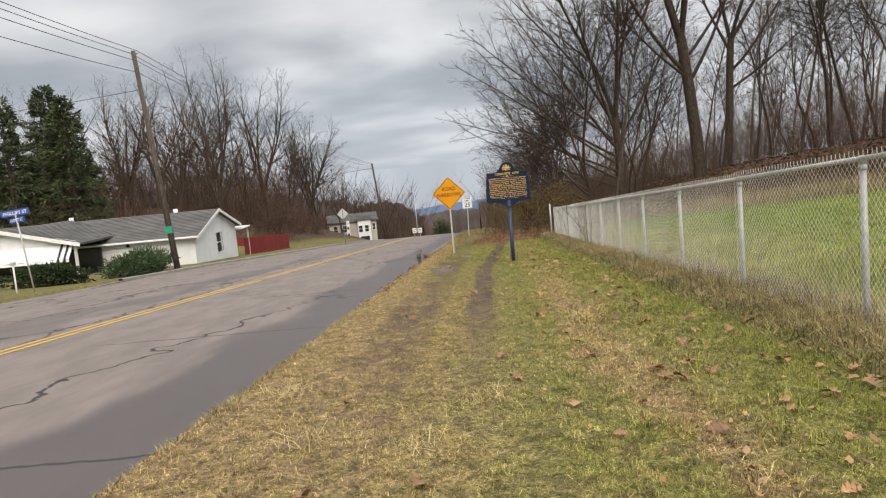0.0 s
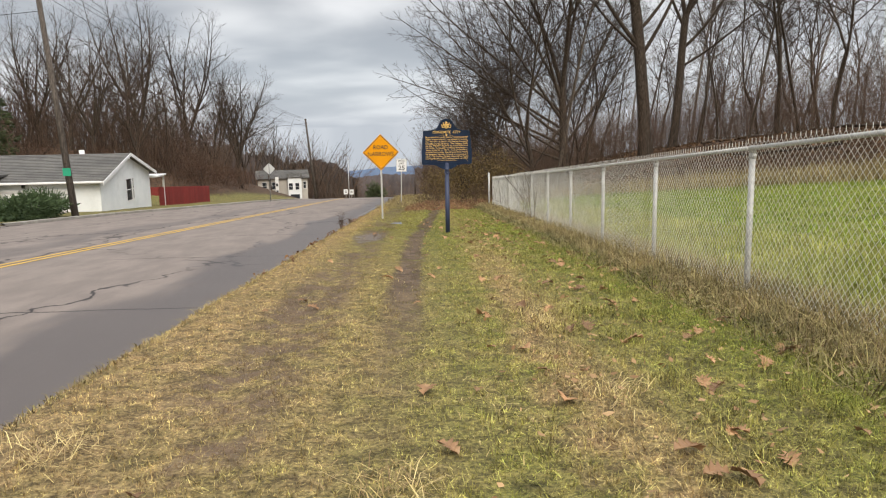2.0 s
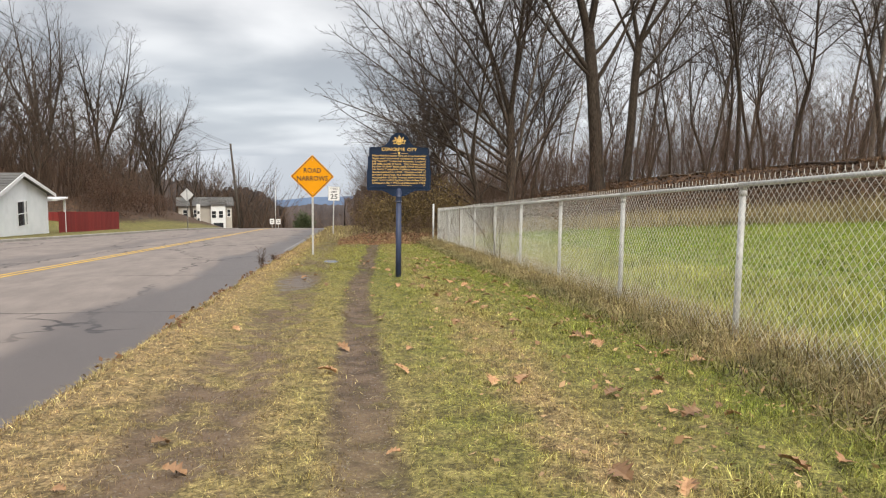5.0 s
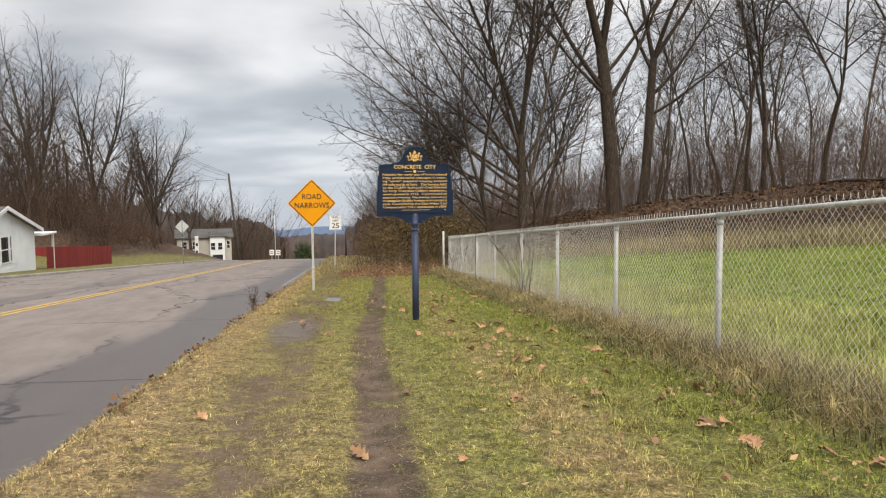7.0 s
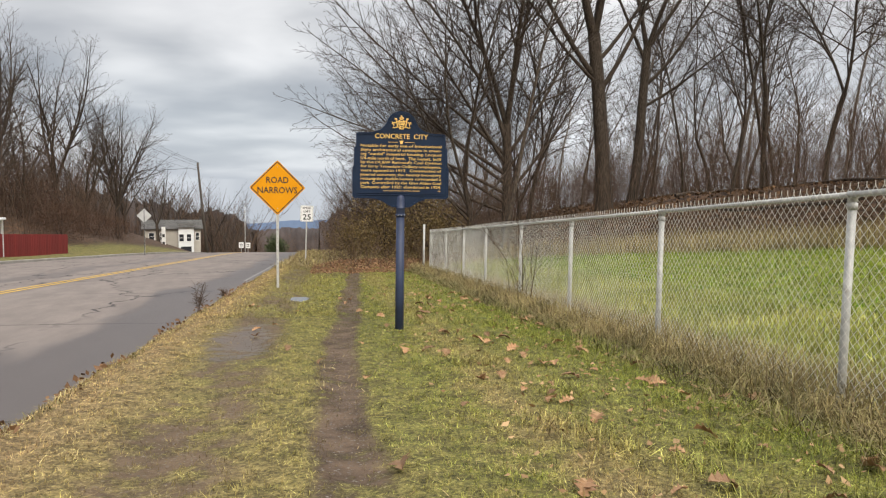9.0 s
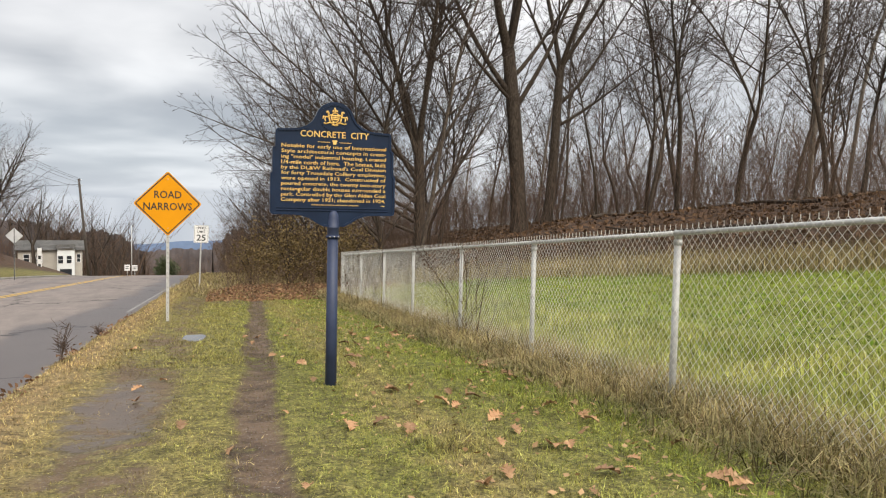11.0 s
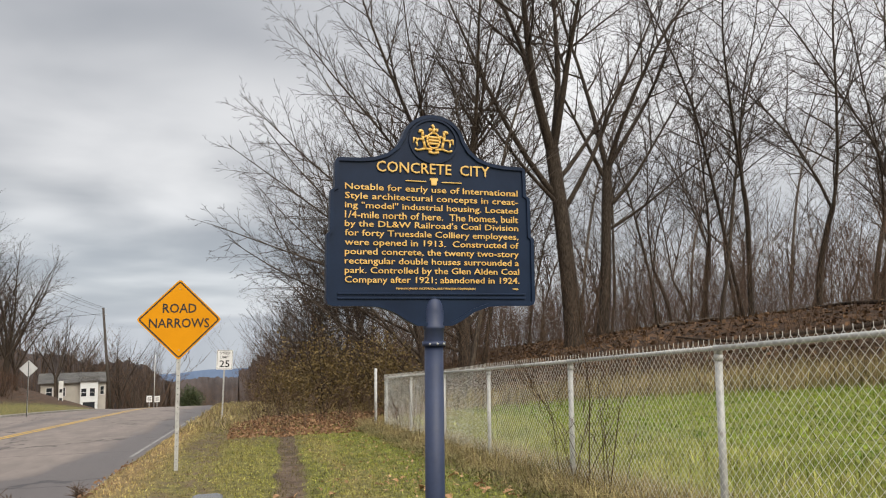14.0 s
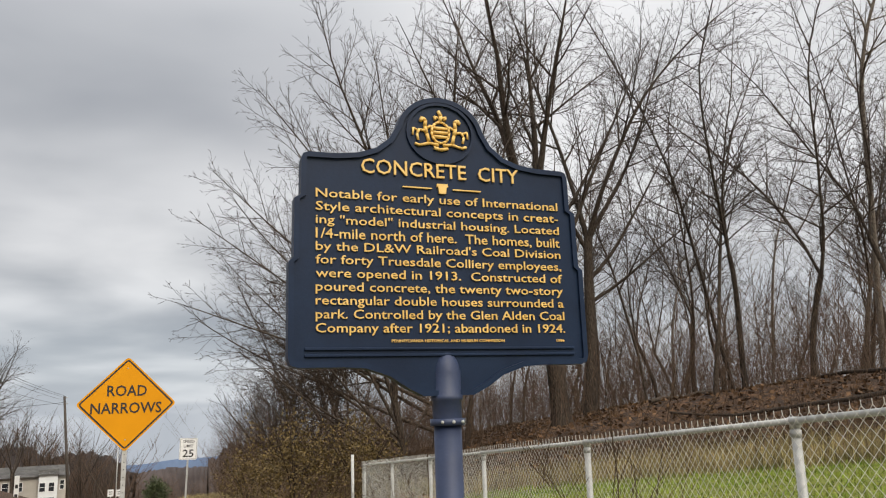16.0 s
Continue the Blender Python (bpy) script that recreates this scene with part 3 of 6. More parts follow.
def marker_sign():
    """The cast historical marker on its post; x across, z up from the foot."""
    base = -1.53
    root = thing("historical_marker", "navy cast-metal historical marker with gold lettering on a post", "sign", at=pose(2.0, 21.13, base))

    def q(z):
        return z - base
    half = [(0.10, 0.045), (0.16, 0.075), (0.23, 0.12), (0.32, 0.15), (0.40, 0.155), (0.57, 0.155), (0.597, 0.165), (0.605, 0.19), (0.605, 0.54), (0.587, 0.555), (0.585, 0.78), (0.562, 0.795), (0.560, 0.935), (0.553, 0.955), (0.535, 0.963), (0.42, 0.965), (0.34, 0.975), (0.27, 1.0), (0.215, 1.045), (0.185, 1.10)]
    arch = [(0.185 * math.cos(a), 1.07 + 0.165 * math.sin(a)) for a in np.linspace(0.2, math.pi / 2, 9)]
    right = half[:-1] + arch
    outline = [(x, q(z)) for x, z in right] + [(-x, q(z)) for x, z in reversed(right[:-1])]
    part("plaque", slab("plaque", outline, -0.022, 0.022, NAVY, 0.004), root, "navy enamelled cast plaque")
    part("plaque_rim", rim("plaque_rim", outline, 0.020, -0.034, -0.020, NAVY), root)
    ring = [(0.145 * math.cos(a), q(1.085) + 0.13 * math.sin(a)) for a in np.linspace(0, 2 * math.pi, 32, endpoint=False)]
    part("emblem_ring", rim("emblem_ring", ring, 0.012, -0.032, -0.020, NAVY), root)
    for name, z in (("moulding", 0.222), ("moulding", 0.198)):
        part(name, box_mesh(name, (-0.545, -0.031, q(z) - 0.005), (0.545, -0.020, q(z) + 0.005), NAVY, 0.002), root)
    for w in words_of(lettering("title", "CONCRETE  CITY", 0.665, 0.060, GOLD, 0.008, 0.004), 0.0004):
        w.name = "title_letter"
        part("title_letter", w, root, "gold raised title letter", pose(-0.33, -0.024, q(0.895)))
    lines = ["Notable for early use of International", "Style architectural concepts in creat-", "ing \"model\" industrial housing. Located", "1/4-mile north of here.  The homes, built", "by the DL&W Railroad's Coal Division", "for forty Truesdale Colliery employees,", "were opened in 1913.  Constructed of", "poured concrete, the twenty two-story", "rectangular double houses surrounded a", "park. Controlled by the Glen Alden Coal", "Company after 1921; abandoned in 1924."]
    for i, body in enumerate(lines):
        low = any(c in body for c in "gjpqy,;")
        z = 0.788 - i * 0.0508
        for w in words_of(lettering("text_line", body, 1.015, 0.036 + (0.009 if low else 0.0), GOLD, 0.005, 0.004), 0.0002):
            part("letter", w, root, "", pose(-0.505, -0.024, q(z) - (0.009 if low else 0.0)))
    for x0, x1 in ((-0.165, -0.045), (0.045, 0.165)):
        part("divider", box_mesh("divider", (x0, -0.030, q(0.849)), (x1, -0.021, q(0.854)), GOLD), root)
    key = [(-0.014, 0.832), (0.014, 0.832), (0.018, 0.860), (0.024, 0.860), (0.022, 0.872), (-0.022, 0.872), (-0.024, 0.860), (-0.018, 0.860)]
    part("keystone", slab("keystone", [(x, q(z)) for x, z in key], -0.032, -0.021, GOLD), root)
    text_part(root, "PENNSYLVANIA HISTORICAL AND MUSEUM COMMISSION", -0.22, q(0.2455), 0.46, 0.011, GOLD, -0.023, "small_print")
    text_part(root, "1986", 0.47, q(0.2455), 0.035, 0.011, GOLD, -0.023, "small_print")
    # the emblem: a shield between two rearing shapes, a crest and a scroll
    bm = bmesh.new()

    def blob(pts, r, y=-0.028):
        for (x0, z0), (x1, z1) in zip(pts, pts[1:]):
            rod(bm, (x0, y, q(z0)), (x1, y, q(z1)), r, r * 0.85, 6)
    oval = [(0.038 * math.cos(a), 1.088 + 0.045 * math.sin(a)) for a in np.linspace(0, 2 * math.pi, 15)]
    blob(oval, 0.006)
    for k in (-0.018, 0.0, 0.018):
        blob([(-0.03, 1.088 + k), (0.03, 1.088 + k)], 0.0075)
    for s in (-1, 1):
        blob([(s * 0.05, 1.045), (s * 0.058, 1.08), (s * 0.066, 1.11), (s * 0.062, 1.135), (s * 0.075, 1.145), (s * 0.085, 1.13)], 0.0085)
        blob([(s * 0.062, 1.10), (s * 0.04, 1.115), (s * 0.034, 1.10)], 0.006)
        blob([(s * 0.06, 1.09), (s * 0.09, 1.095), (s * 0.10, 1.075), (s * 0.095, 1.05)], 0.006)
        blob([(s * 0.095, 1.09), (s * 0.115, 1.10), (s * 0.118, 1.07)], 0.005)
        blob([(s * 0.01, 1.035), (s * 0.05, 1.04), (s * 0.09, 1.028), (s * 0.11, 1.035)], 0.007)
        blob([(s * 0.02, 1.14), (s * 0.025, 1.155), (s * 0.008, 1.15)], 0.006)
    blob([(0, 1.135), (0.004, 1.16), (-0.008, 1.18)], 0.009)
    blob([(-0.03, 1.022), (0, 1.015), (0.03, 1.022)], 0.008)
    part("emblem", done("emblem", bm, GOLD, True), root, "gold raised coat-of-arms relief")
    shape = [(0.056, -0.05), (0.055, 0.025), (0.061, 0.03), (0.061, 0.045), (0.056, 0.05), (0.056, 0.13), (0.05, 0.16), (0.04, 0.185), (0.025, 0.205), (0.008, 0.213)]
    part("socket", lathe("socket", [(r, q(z)) for r, z in shape], POSTBLUE), root)
    collar = part("collar", rod_mesh("collar", (0, 0, q(-0.065)), (0, 0, q(-0.04)), POSTBLUE, 0.066, 0.066, 20), root)
    for a in (-2.2, -1.57, -0.94):
        part("bolt", rod_mesh("bolt", (0.06 * math.cos(a), 0.06 * math.sin(a), q(-0.052)), (0.072 * math.cos(a), 0.072 * math.sin(a), q(-0.052)), GALV, 0.006, None, 6), collar)
    part("post", rod_mesh("post", (0, 0, -0.25), (0, 0, q(-0.05)), POSTBLUE, 0.056, 0.052, 20), root, "faded navy painted steel post")
    return root


marker_sign()


def holes_post(root, h, name="post"):
    """A perforated steel sign post, open to the back."""
    bm = bmesh.new()
    box(bm, (-0.03, 0.004, -0.3), (0.03, 0.010, h))
    box(bm, (-0.03, 0.010, -0.3), (-0.024, 0.035, h))
    box(bm, (0.024, 0.010, -0.3), (0.03, 0.035, h))
    part(name, done(name, bm, GALV), root, "perforated galvanised steel post")
    for i in range(int(h / 0.05)):
        if i % 2 == 0:
            part("post_hole", HOLE, root, "", pose(0, 0.0035, 0.05 + i * 0.05))


HOLE = rod_mesh("post_hole", (0, -0.0005, 0), (0, 0.001, 0), BLACK, 0.007, None, 6)


def diamond_sign(x, y, z0, centre, half, front, back, label, words, lean=0.0, turn=0.0):
    root = thing("warning_sign", label, "sign", at=pose(x, y, z0, 0, lean, turn))
    d = rounded([(0, centre - half), (half, centre), (0, centre + half), (-half, centre)], 0.05)
    part("sign_face", slab("sign_face", d, -0.004, 0.0, front), root)
    if words:
        k = half - 0.028
        d2 = rounded([(0, centre - k), (k, centre), (0, centre + k), (-k, centre)], 0.045)
        part("border", rim("border", d2, 0.022, -0.0055, -0.003, BLACK), root)
        text_part(root, "ROAD", -0.255, centre + 0.105, 0.51, 0.15, BLACK, -0.0035)
        text_part(root, "NARROWS", -0.455, centre - 0.13, 0.91, 0.15, BLACK, -0.0035)
    else:
        part("stiffener", box_mesh("stiffener", (-0.02, -0.02, 0.0), (0.02, -0.0045, centre + half * 0.9), BLACK), root, "dark metal post seen from behind")
    holes_post(root, centre + (half * 0.8 if words else 0.0))
    for s in (-0.75, 0.75):
        part("bolt", rod_mesh("bolt", (0, -0.008, centre + s * half), (0, -0.003, centre + s * half), GALV, 0.01, None, 8), root)
    return root


diamond_sign(0.53, 30.0, -2.14, 2.33, 0.645, SIGNYEL, SIGNBACK, "yellow diamond road-narrows warning sign on a steel post", True)
diamond_sign(-8.2, 67.0, land_z(-8.9, 67.0) + 0.15, 2.75, 0.49, SIGNBACK, SIGNBACK, "diamond road sign seen from its bare metal back", False)


def speed_sign():
    root = thing("speed_limit_sign", "white speed limit 25 sign on a leaning steel post", "sign", at=pose(1.9, 48.5, -3.45, 0, 1.6, 0))
    c = 2.27
    d = rounded([(-0.305, c - 0.38), (0.305, c - 0.38), (0.305, c + 0.38), (-0.305, c + 0.38)], 0.04)
    part("sign_face", slab("sign_face", d, -0.004, 0.0, SIGNWHITE), root)
    d2 = rounded([(-0.285, c - 0.36), (0.285, c - 0.36), (0.285, c + 0.36), (-0.285, c + 0.36)], 0.035)
    part("border", rim("border", d2, 0.012, -0.0055, -0.003, BLACK), root)
    text_part(root, "SPEED", -0.20, c + 0.21, 0.40, 0.10, BLACK, -0.0035)
    text_part(root, "LIMIT", -0.16, c + 0.05, 0.32, 0.10, BLACK, -0.0035)
    text_part(root, "25", -0.19, c - 0.29, 0.38, 0.27, BLACK, -0.0035)
    holes_post(root, c + 0.3)


speed_sign()

# ---- chain-link fence ----
FENCE_V, FENCE_STEP, FENCE_FALL = 3.27, 3.04, -0.0775
FENCE_END = 37.4


def fence_x(y):
    return FENCE_V + 0.065 * y


def fence_top(y):
    return 1.57 + FENCE_FALL * y


def link_panel(length, height):
    """Zigzag wires hooked side by side, along y, falling with the fence; top at z = 0."""
    d, r = 0.08, 0.0023
    n, k = int(round(length / (d / 2))), int(height / (d / 2))
    j = np.arange(k + 1)
    z = -height + 0.03 + j * d / 2
    z = np.append(z, z[-1] + 0.034)
    j = np.append(j, k)
    k += 1
    V, F = [], []
    tri = np.array([(math.cos(a), math.sin(a)) for a in (0.5, 2.6, 4.7)]) * r
    for i in range(n):
        along = (i + 0.5) * length / n + np.where((j + i) % 2 == 0, -0.5, 0.5) * (length / n) * 1.08
        off = np.where((j + i) % 2 == 0, -0.002, 0.002)
        c = np.stack([off + 0.065 * along, along, z + FENCE_FALL * along], -1)
        ring = c[:, None, :] + np.stack([tri[:, 0], tri[:, 1], np.zeros(3)], -1)[None]
        b = len(V) * (k + 1) * 3
        V.append(ring.reshape(-1, 3))
        a = np.arange(k)[:, None] * 3 + np.arange(3)[None]
        nx = np.arange(k)[:, None] * 3 + ((np.arange(3) + 1) % 3)[None]
        F.append(np.stack([a, nx, nx + 3, a + 3], -1).reshape(-1, 4) + b)
    return mesh_np("chain_link", np.concatenate(V), [np.concatenate(F)], WIRE)


def make_fence():
    root = thing("chain_link_fence", "galvanised chain-link fence with twisted wire ends on top", "fence")
    ys = [37.4, 34.2, 31.15, 28.35, 25.2, 22.27, 19.2, 16.18, 13.08, 9.95, 6.68, 3.7, 0.7, -2.3, -5.3]
    panel = link_panel(FENCE_STEP, 1.5)
    bm = bmesh.new()
    rod(bm, (0, 0, -1.9), (0, 0, -0.02), 0.03, None, 12)
    post_me = done("post", bm, GALV, True)
    bm = bmesh.new()
    rod(bm, (0, 0, -0.10), (0, 0, -0.055), 0.037, None, 12)
    rod(bm, (0, 0, -0.045), (0, 0, 0.015), 0.036, 0.026, 12)
    rod(bm, (0, -0.04, 0.0), (0, 0.04, 0.0), 0.027, None, 10)
    cap_me = done("post_cap", bm, GALV, True)
    rail_me = rod_mesh("top_rail", (0, 0, 0), (FENCE_STEP * 0.065, FENCE_STEP, FENCE_STEP * FENCE_FALL), GALV, 0.021, None, 10)
    for y in ys:
        m = pose(fence_x(y) + 0.03, y, fence_top(y))
        p = part("post", post_me, root, "", m)
        part("post_cap", cap_me, p)
        if y > ys[-1] + 0.1:
            k = ys[ys.index(y) + 1]
            part("top_rail", rail_me, root, "", pose(fence_x(k), k, fence_top(k))).scale = ((y - k) / FENCE_STEP, (y - k) / FENCE_STEP, (y - k) / FENCE_STEP)
            part("chain_link", panel, root, "", pose(fence_x(k) - 0.025, k, fence_top(k) + 0.03)).scale = (1, (y - k) / FENCE_STEP, 1)
    # the taller end post
    x, y = fence_x(FENCE_END + 1.0), FENCE_END + 1.0
    part("end_post", rod_mesh("end_post", (0, 0, -1.9), (0, 0, 0.28), GALV, 0.04, 0.04, 12), root, "", pose(x - 0.1, y, fence_top(y)))


make_fence()

# ---- houses and the far side of the road ----


def board_wall(name, x0, x1, z0, top, mat, parent, at, pitch=0.2):
    """A wall of lapped boards facing -y in its own space; top is a height, or a function of x."""
    bm = bmesh.new()
    f = top if callable(top) else (lambda x: top)
    n = 24 if callable(top) else 1
    xs = [x0 + (x1 - x0) * i / n for i in range(n + 1)]
    zmax = max(f(x) for x in xs)
    z = z0
    while z < zmax:
        for a, b in zip(xs, xs[1:]):
            ta, tb = min(z + pitch, f(a)), min(z + pitch, f(b))
            if min(ta, tb) <= z + 0.005:
                continue
            v = [bm.verts.new(c) for c in ((a, -0.022, z), (b, -0.022, z), (b, 0.0, tb), (a, 0.0, ta))]
            bm.faces.new(v)
            w = [bm.verts.new(c) for c in ((a, 0.0, z), (b, 0.0, z), (b, -0.022, z), (a, -0.022, z))]
            bm.faces.new(w)
        z += pitch
    v = [bm.verts.new(c) for c in ((x0, 0.004, z0), (x1, 0.004, z0), (x1, 0.004, f(x1)), (x0, 0.004, f(x0)))]
    bm.faces.new(v)
    me = bpy.data.meshes.new(name)
    bm.to_mesh(me)
    bm.free()
    me.materials.append(mat)
    return part(name, me, parent, "", at)


def roof_slope(name, a, b, c, d, mat, parent, thick=0.12):
    """A roof plane through four corners, with courses of shingles stepped down it (a, b eave; c, d ridge)."""
    bm = bmesh.new()
    a, b, c, d = (Vector(p) for p in (a, b, c, d))
    n = (b - a).cross(d - a).normalized()
    if n.z < 0:
        n = -n
    k = 18
    for i in range(k):
        s0, s1 = i / k, (i + 1) / k
        p = [a.lerp(d, s0) + n * 0.03, b.lerp(c, s0) + n * 0.03, b.lerp(c, s1), a.lerp(d, s1)]
        q = [a.lerp(d, s0), b.lerp(c, s0), b.lerp(c, s0) + n * 0.03, a.lerp(d, s0) + n * 0.03]
        bm.faces.new([bm.verts.new(x) for x in p])
        bm.faces.new([bm.verts.new(x) for x in q])
    lo = [x - n * thick for x in (a, b, c, d)]
    top = [bm.verts.new(x) for x in (a, b, c, d)]
    low = [bm.verts.new(x) for x in lo]
    bm.faces.new(low)
    for i in range(4):
        j = (i + 1) % 4
        bm.faces.new((top[i], top[j], low[j], low[i]))
    return part(name, done(name, bm, mat), parent)


def window_unit(parent, x, z, w, h, at, shutters=False):
    """A framed window facing -y in the wall's space."""
    win = part("window", box_mesh("window", (x - w / 2, -0.03, z), (x + w / 2, 0.01, z + h), GLASS_AND_SHADE), parent, "dark window glass in a white frame", at)
    bm = bmesh.new()
    for lo, hi in (((x - w / 2 - 0.07, z - 0.07), (x + w / 2 + 0.07, z)), ((x - w / 2 - 0.07, z + h), (x + w / 2 + 0.07, z + h + 0.07)), ((x - w / 2 - 0.07, z), (x - w / 2, z + h)), ((x + w / 2, z), (x + w / 2 + 0.07, z + h)), ((x - w / 2, z + h / 2 - 0.025), (x + w / 2, z + h / 2 + 0.025))):
        box(bm, (lo[0], -0.06, lo[1]), (hi[0], -0.031, hi[1]))
    part("frame", done("frame", bm, TRIM), win)
    if shutters:
        for s in (-1, 1):
            c = x + s * (w / 2 + 0.24)
            part("shutter", box_mesh("shutter", (c - 0.16, -0.055, z - 0.05), (c + 0.16, -0.024, z + h + 0.05), BLACK), win, "dark louvred shutter")
    return win


def white_house():
    root = thing("house", "low white-sided house with grey shingle roof and garage", "house")
    x1, x0, y0, y1 = -15.45, -36.0, 48.6, 58.6
    zf, ze, zr = -4.4, -1.62, -0.36
    ym = (y0 + y1) / 2
    gable = Matrix.Translation((x1, 0, 0)) @ Matrix.Rotation(radians(90), 4, "Z")
    board_wall("gable_wall", y0, y1, zf, lambda s: ze + (zr - ze) * max(0.0, 1 - abs(s - ym) / (ym - y0)), SIDING, root, gable, 0.22)
    board_wall("front_wall", x0, x1, zf, ze, SIDING, root, pose(0, y0, 0), 2.8)
    part("back_wall", box_mesh("back_wall", (x0, y1 - 0.2, zf), (x1 - 0.05, y1, ze), SIDING), root)
    window_unit(root, 54.0, -3.3, 1.5, 1.35, gable)
    part("sliding_panel", box_mesh("sliding_panel", (54.2, -0.075, -3.3), (54.5, -0.061, -1.95), TRIM), root, "", gable)
    roof_slope("roof_slope", (x0, y0 - 0.45, ze - 0.1), (x1 + 0.35, y0 - 0.45, ze - 0.1), (x1 + 0.35, ym, zr + 0.06), (x0, ym, zr + 0.06), SHINGLE, root)
    roof_slope("roof_slope", (x1 + 0.35, y1 + 0.45, ze - 0.1), (x0, y1 + 0.45, ze - 0.1), (x0, ym, zr + 0.06), (x1 + 0.35, ym, zr + 0.06), SHINGLE, root)
    for ya, yb, za, zb in ((y0 - 0.5, ym, ze - 0.14, zr + 0.06), (y1 + 0.5, ym, ze - 0.14, zr + 0.06)):
        bm = bmesh.new()
        p = [(x1 + 0.34, ya, za - 0.17), (x1 + 0.34, ya, za + 0.03), (x1 + 0.34, yb, zb + 0.02), (x1 + 0.34, yb, zb - 0.18)]
        f = bm.faces.new([bm.verts.new(c) for c in p])
        e = bmesh.ops.extrude_face_region(bm, geom=[f])
        bmesh.ops.translate(bm, vec=(0.05, 0, 0), verts=[g for g in e["geom"] if isinstance(g, bmesh.types.BMVert)])
        part("bargeboard", done("bargeboard", bm, TRIM), root, "white gable trim board")
    part("gutter", box_mesh("gutter", (x0, y0 - 0.58, ze - 0.2), (x1 + 0.35, y0 - 0.46, ze - 0.08), TRIM, 0.02), root)
    # side lean-to behind the gable
    part("lean_to_roof", box_mesh("lean_to_roof", (x1 - 2.0, y1, ze - 0.55), (x1 + 0.5, y1 + 2.6, ze - 0.42), TRIM, 0.02), root)
    part("lean_to_post", box_mesh("lean_to_post", (x1 + 0.25, y1 + 2.35, zf - 0.3), (x1 + 0.37, y1 + 2.47, ze - 0.55), TRIM), root)
    # the garage door
    door = part("garage_door", box_mesh("garage_door", (-22.1, y0 - 0.05, zf), (-17.2, y0 - 0.03, -2.3), TRIM), root, "wide white panelled garage door")
    for i in range(4):
        for j in range(6):
            xx = -22.0 + j * 0.81
            part("door_panel", box_mesh("door_panel", (xx, y0 - 0.068, zf + 0.1 + i * 0.5), (xx + 0.72, y0 - 0.051, zf + 0.5 + i * 0.5), TRIM, 0.01), door)
    part("door_frame", box_mesh("door_frame", (-22.25, y0 - 0.09, -2.3), (-17.05, y0 - 0.031, -2.14), TRIM), root)
    part("wall_lamp", box_mesh("wall_lamp", (-19.75, y0 - 0.16, -2.05), (-19.55, y0 - 0.03, -1.87), BLACK, 0.03), root, "small dark lamp over the garage door")
    for x, h in ((-25.5, 0.35), (-18.2, 0.3)):
        part("roof_vent", rod_mesh("roof_vent", (x, ym + 0.3, zr - 0.2), (x, ym + 0.3, zr + h), TRIM, 0.16, 0.16, 10), root, "white roof vent pipe")
    # the porch wing, gable to the street
    px0, px1, py = -29.6, -21.3, 45.2
    pm = (px0 + px1) / 2
    pe, pr = -1.15, -0.22
    board_wall("porch_gable", px0, px1, pe - 0.15, lambda s: pe + (pr - pe) * max(0.0, 1 - abs(s - pm) / (pm - px0)), SIDING, root, pose(0, py, 0), 0.22)
    for s, xa in ((-1, px0 - 0.4), (1, px1 + 0.4)):
        roof_slope("porch_roof", (xa, py - 0.4, pe - 0.14), (xa, y0 + 1.5, pe - 0.14), (pm, ym, pr + 0.05), (pm, py - 0.4, pr + 0.05), SHINGLE, root)
        bm = bmesh.new()
        f = bm.faces.new([bm.verts.new(c) for c in ((xa, py - 0.41, pe - 0.34), (xa, py - 0.41, pe - 0.12), (pm, py - 0.41, pr + 0.07), (pm, py - 0.41, pr - 0.15))])
        e = bmesh.ops.extrude_face_region(bm, geom=[f])
        bmesh.ops.translate(bm, vec=(0, -0.05, 0), verts=[g for g in e["geom"] if isinstance(g, bmesh.types.BMVert)])
        part("bargeboard", done("bargeboard", bm, TRIM), root)
    for x in (px0 + 0.1, pm - 1.2, px1 - 0.1):
        part("porch_post", box_mesh("porch_post", (x - 0.07, py - 0.05, zf), (x + 0.07, py + 0.09, pe - 0.1), TRIM), root, "white porch post")
    # a dark panel before the white wall paints the shade under the porch roof
    part("porch_back", box_mesh("porch_back", (px0, y0 - 0.28, zf), (px1, y0 - 0.1, pe), GLASS_AND_SHADE), root, "dark panel standing in for the shade under the porch roof")
    part("porch_side", box_mesh("porch_side", (px1 - 0.1, py + 0.1, zf), (px1, y0 - 0.1, zf + 1.0), SIDING), root)
    for xa, xb in ((px0 + 0.1, pm - 1.3), (pm - 1.1, px1 - 0.15)):
        bm = bmesh.new()
        n = 12
        for i in range(n):
            a, b = xa + (xb - xa) * i / n, xa + (xb - xa) * (i + 1) / n
            v = [bm.verts.new(c) for c in ((a, py - 0.06, pe - 0.15), (b, py - 0.06, pe - 0.15), (b, py - 0.85, pe - 0.98 + 0.02 * (i % 2)), (a, py - 0.85, pe - 0.98 + 0.02 * (i % 2)))]
            bm.faces.new(v)
            w = [bm.verts.new(c) for c in ((a, py - 0.85, pe - 0.98), (b, py - 0.85, pe - 0.98), (b, py - 0.86, pe - 1.14), (a, py - 0.86, pe - 1.14))]
            bm.faces.new(w)
        aw = part("awning", done("awning", bm, TRIM), root, "white metal awning with black stripes")
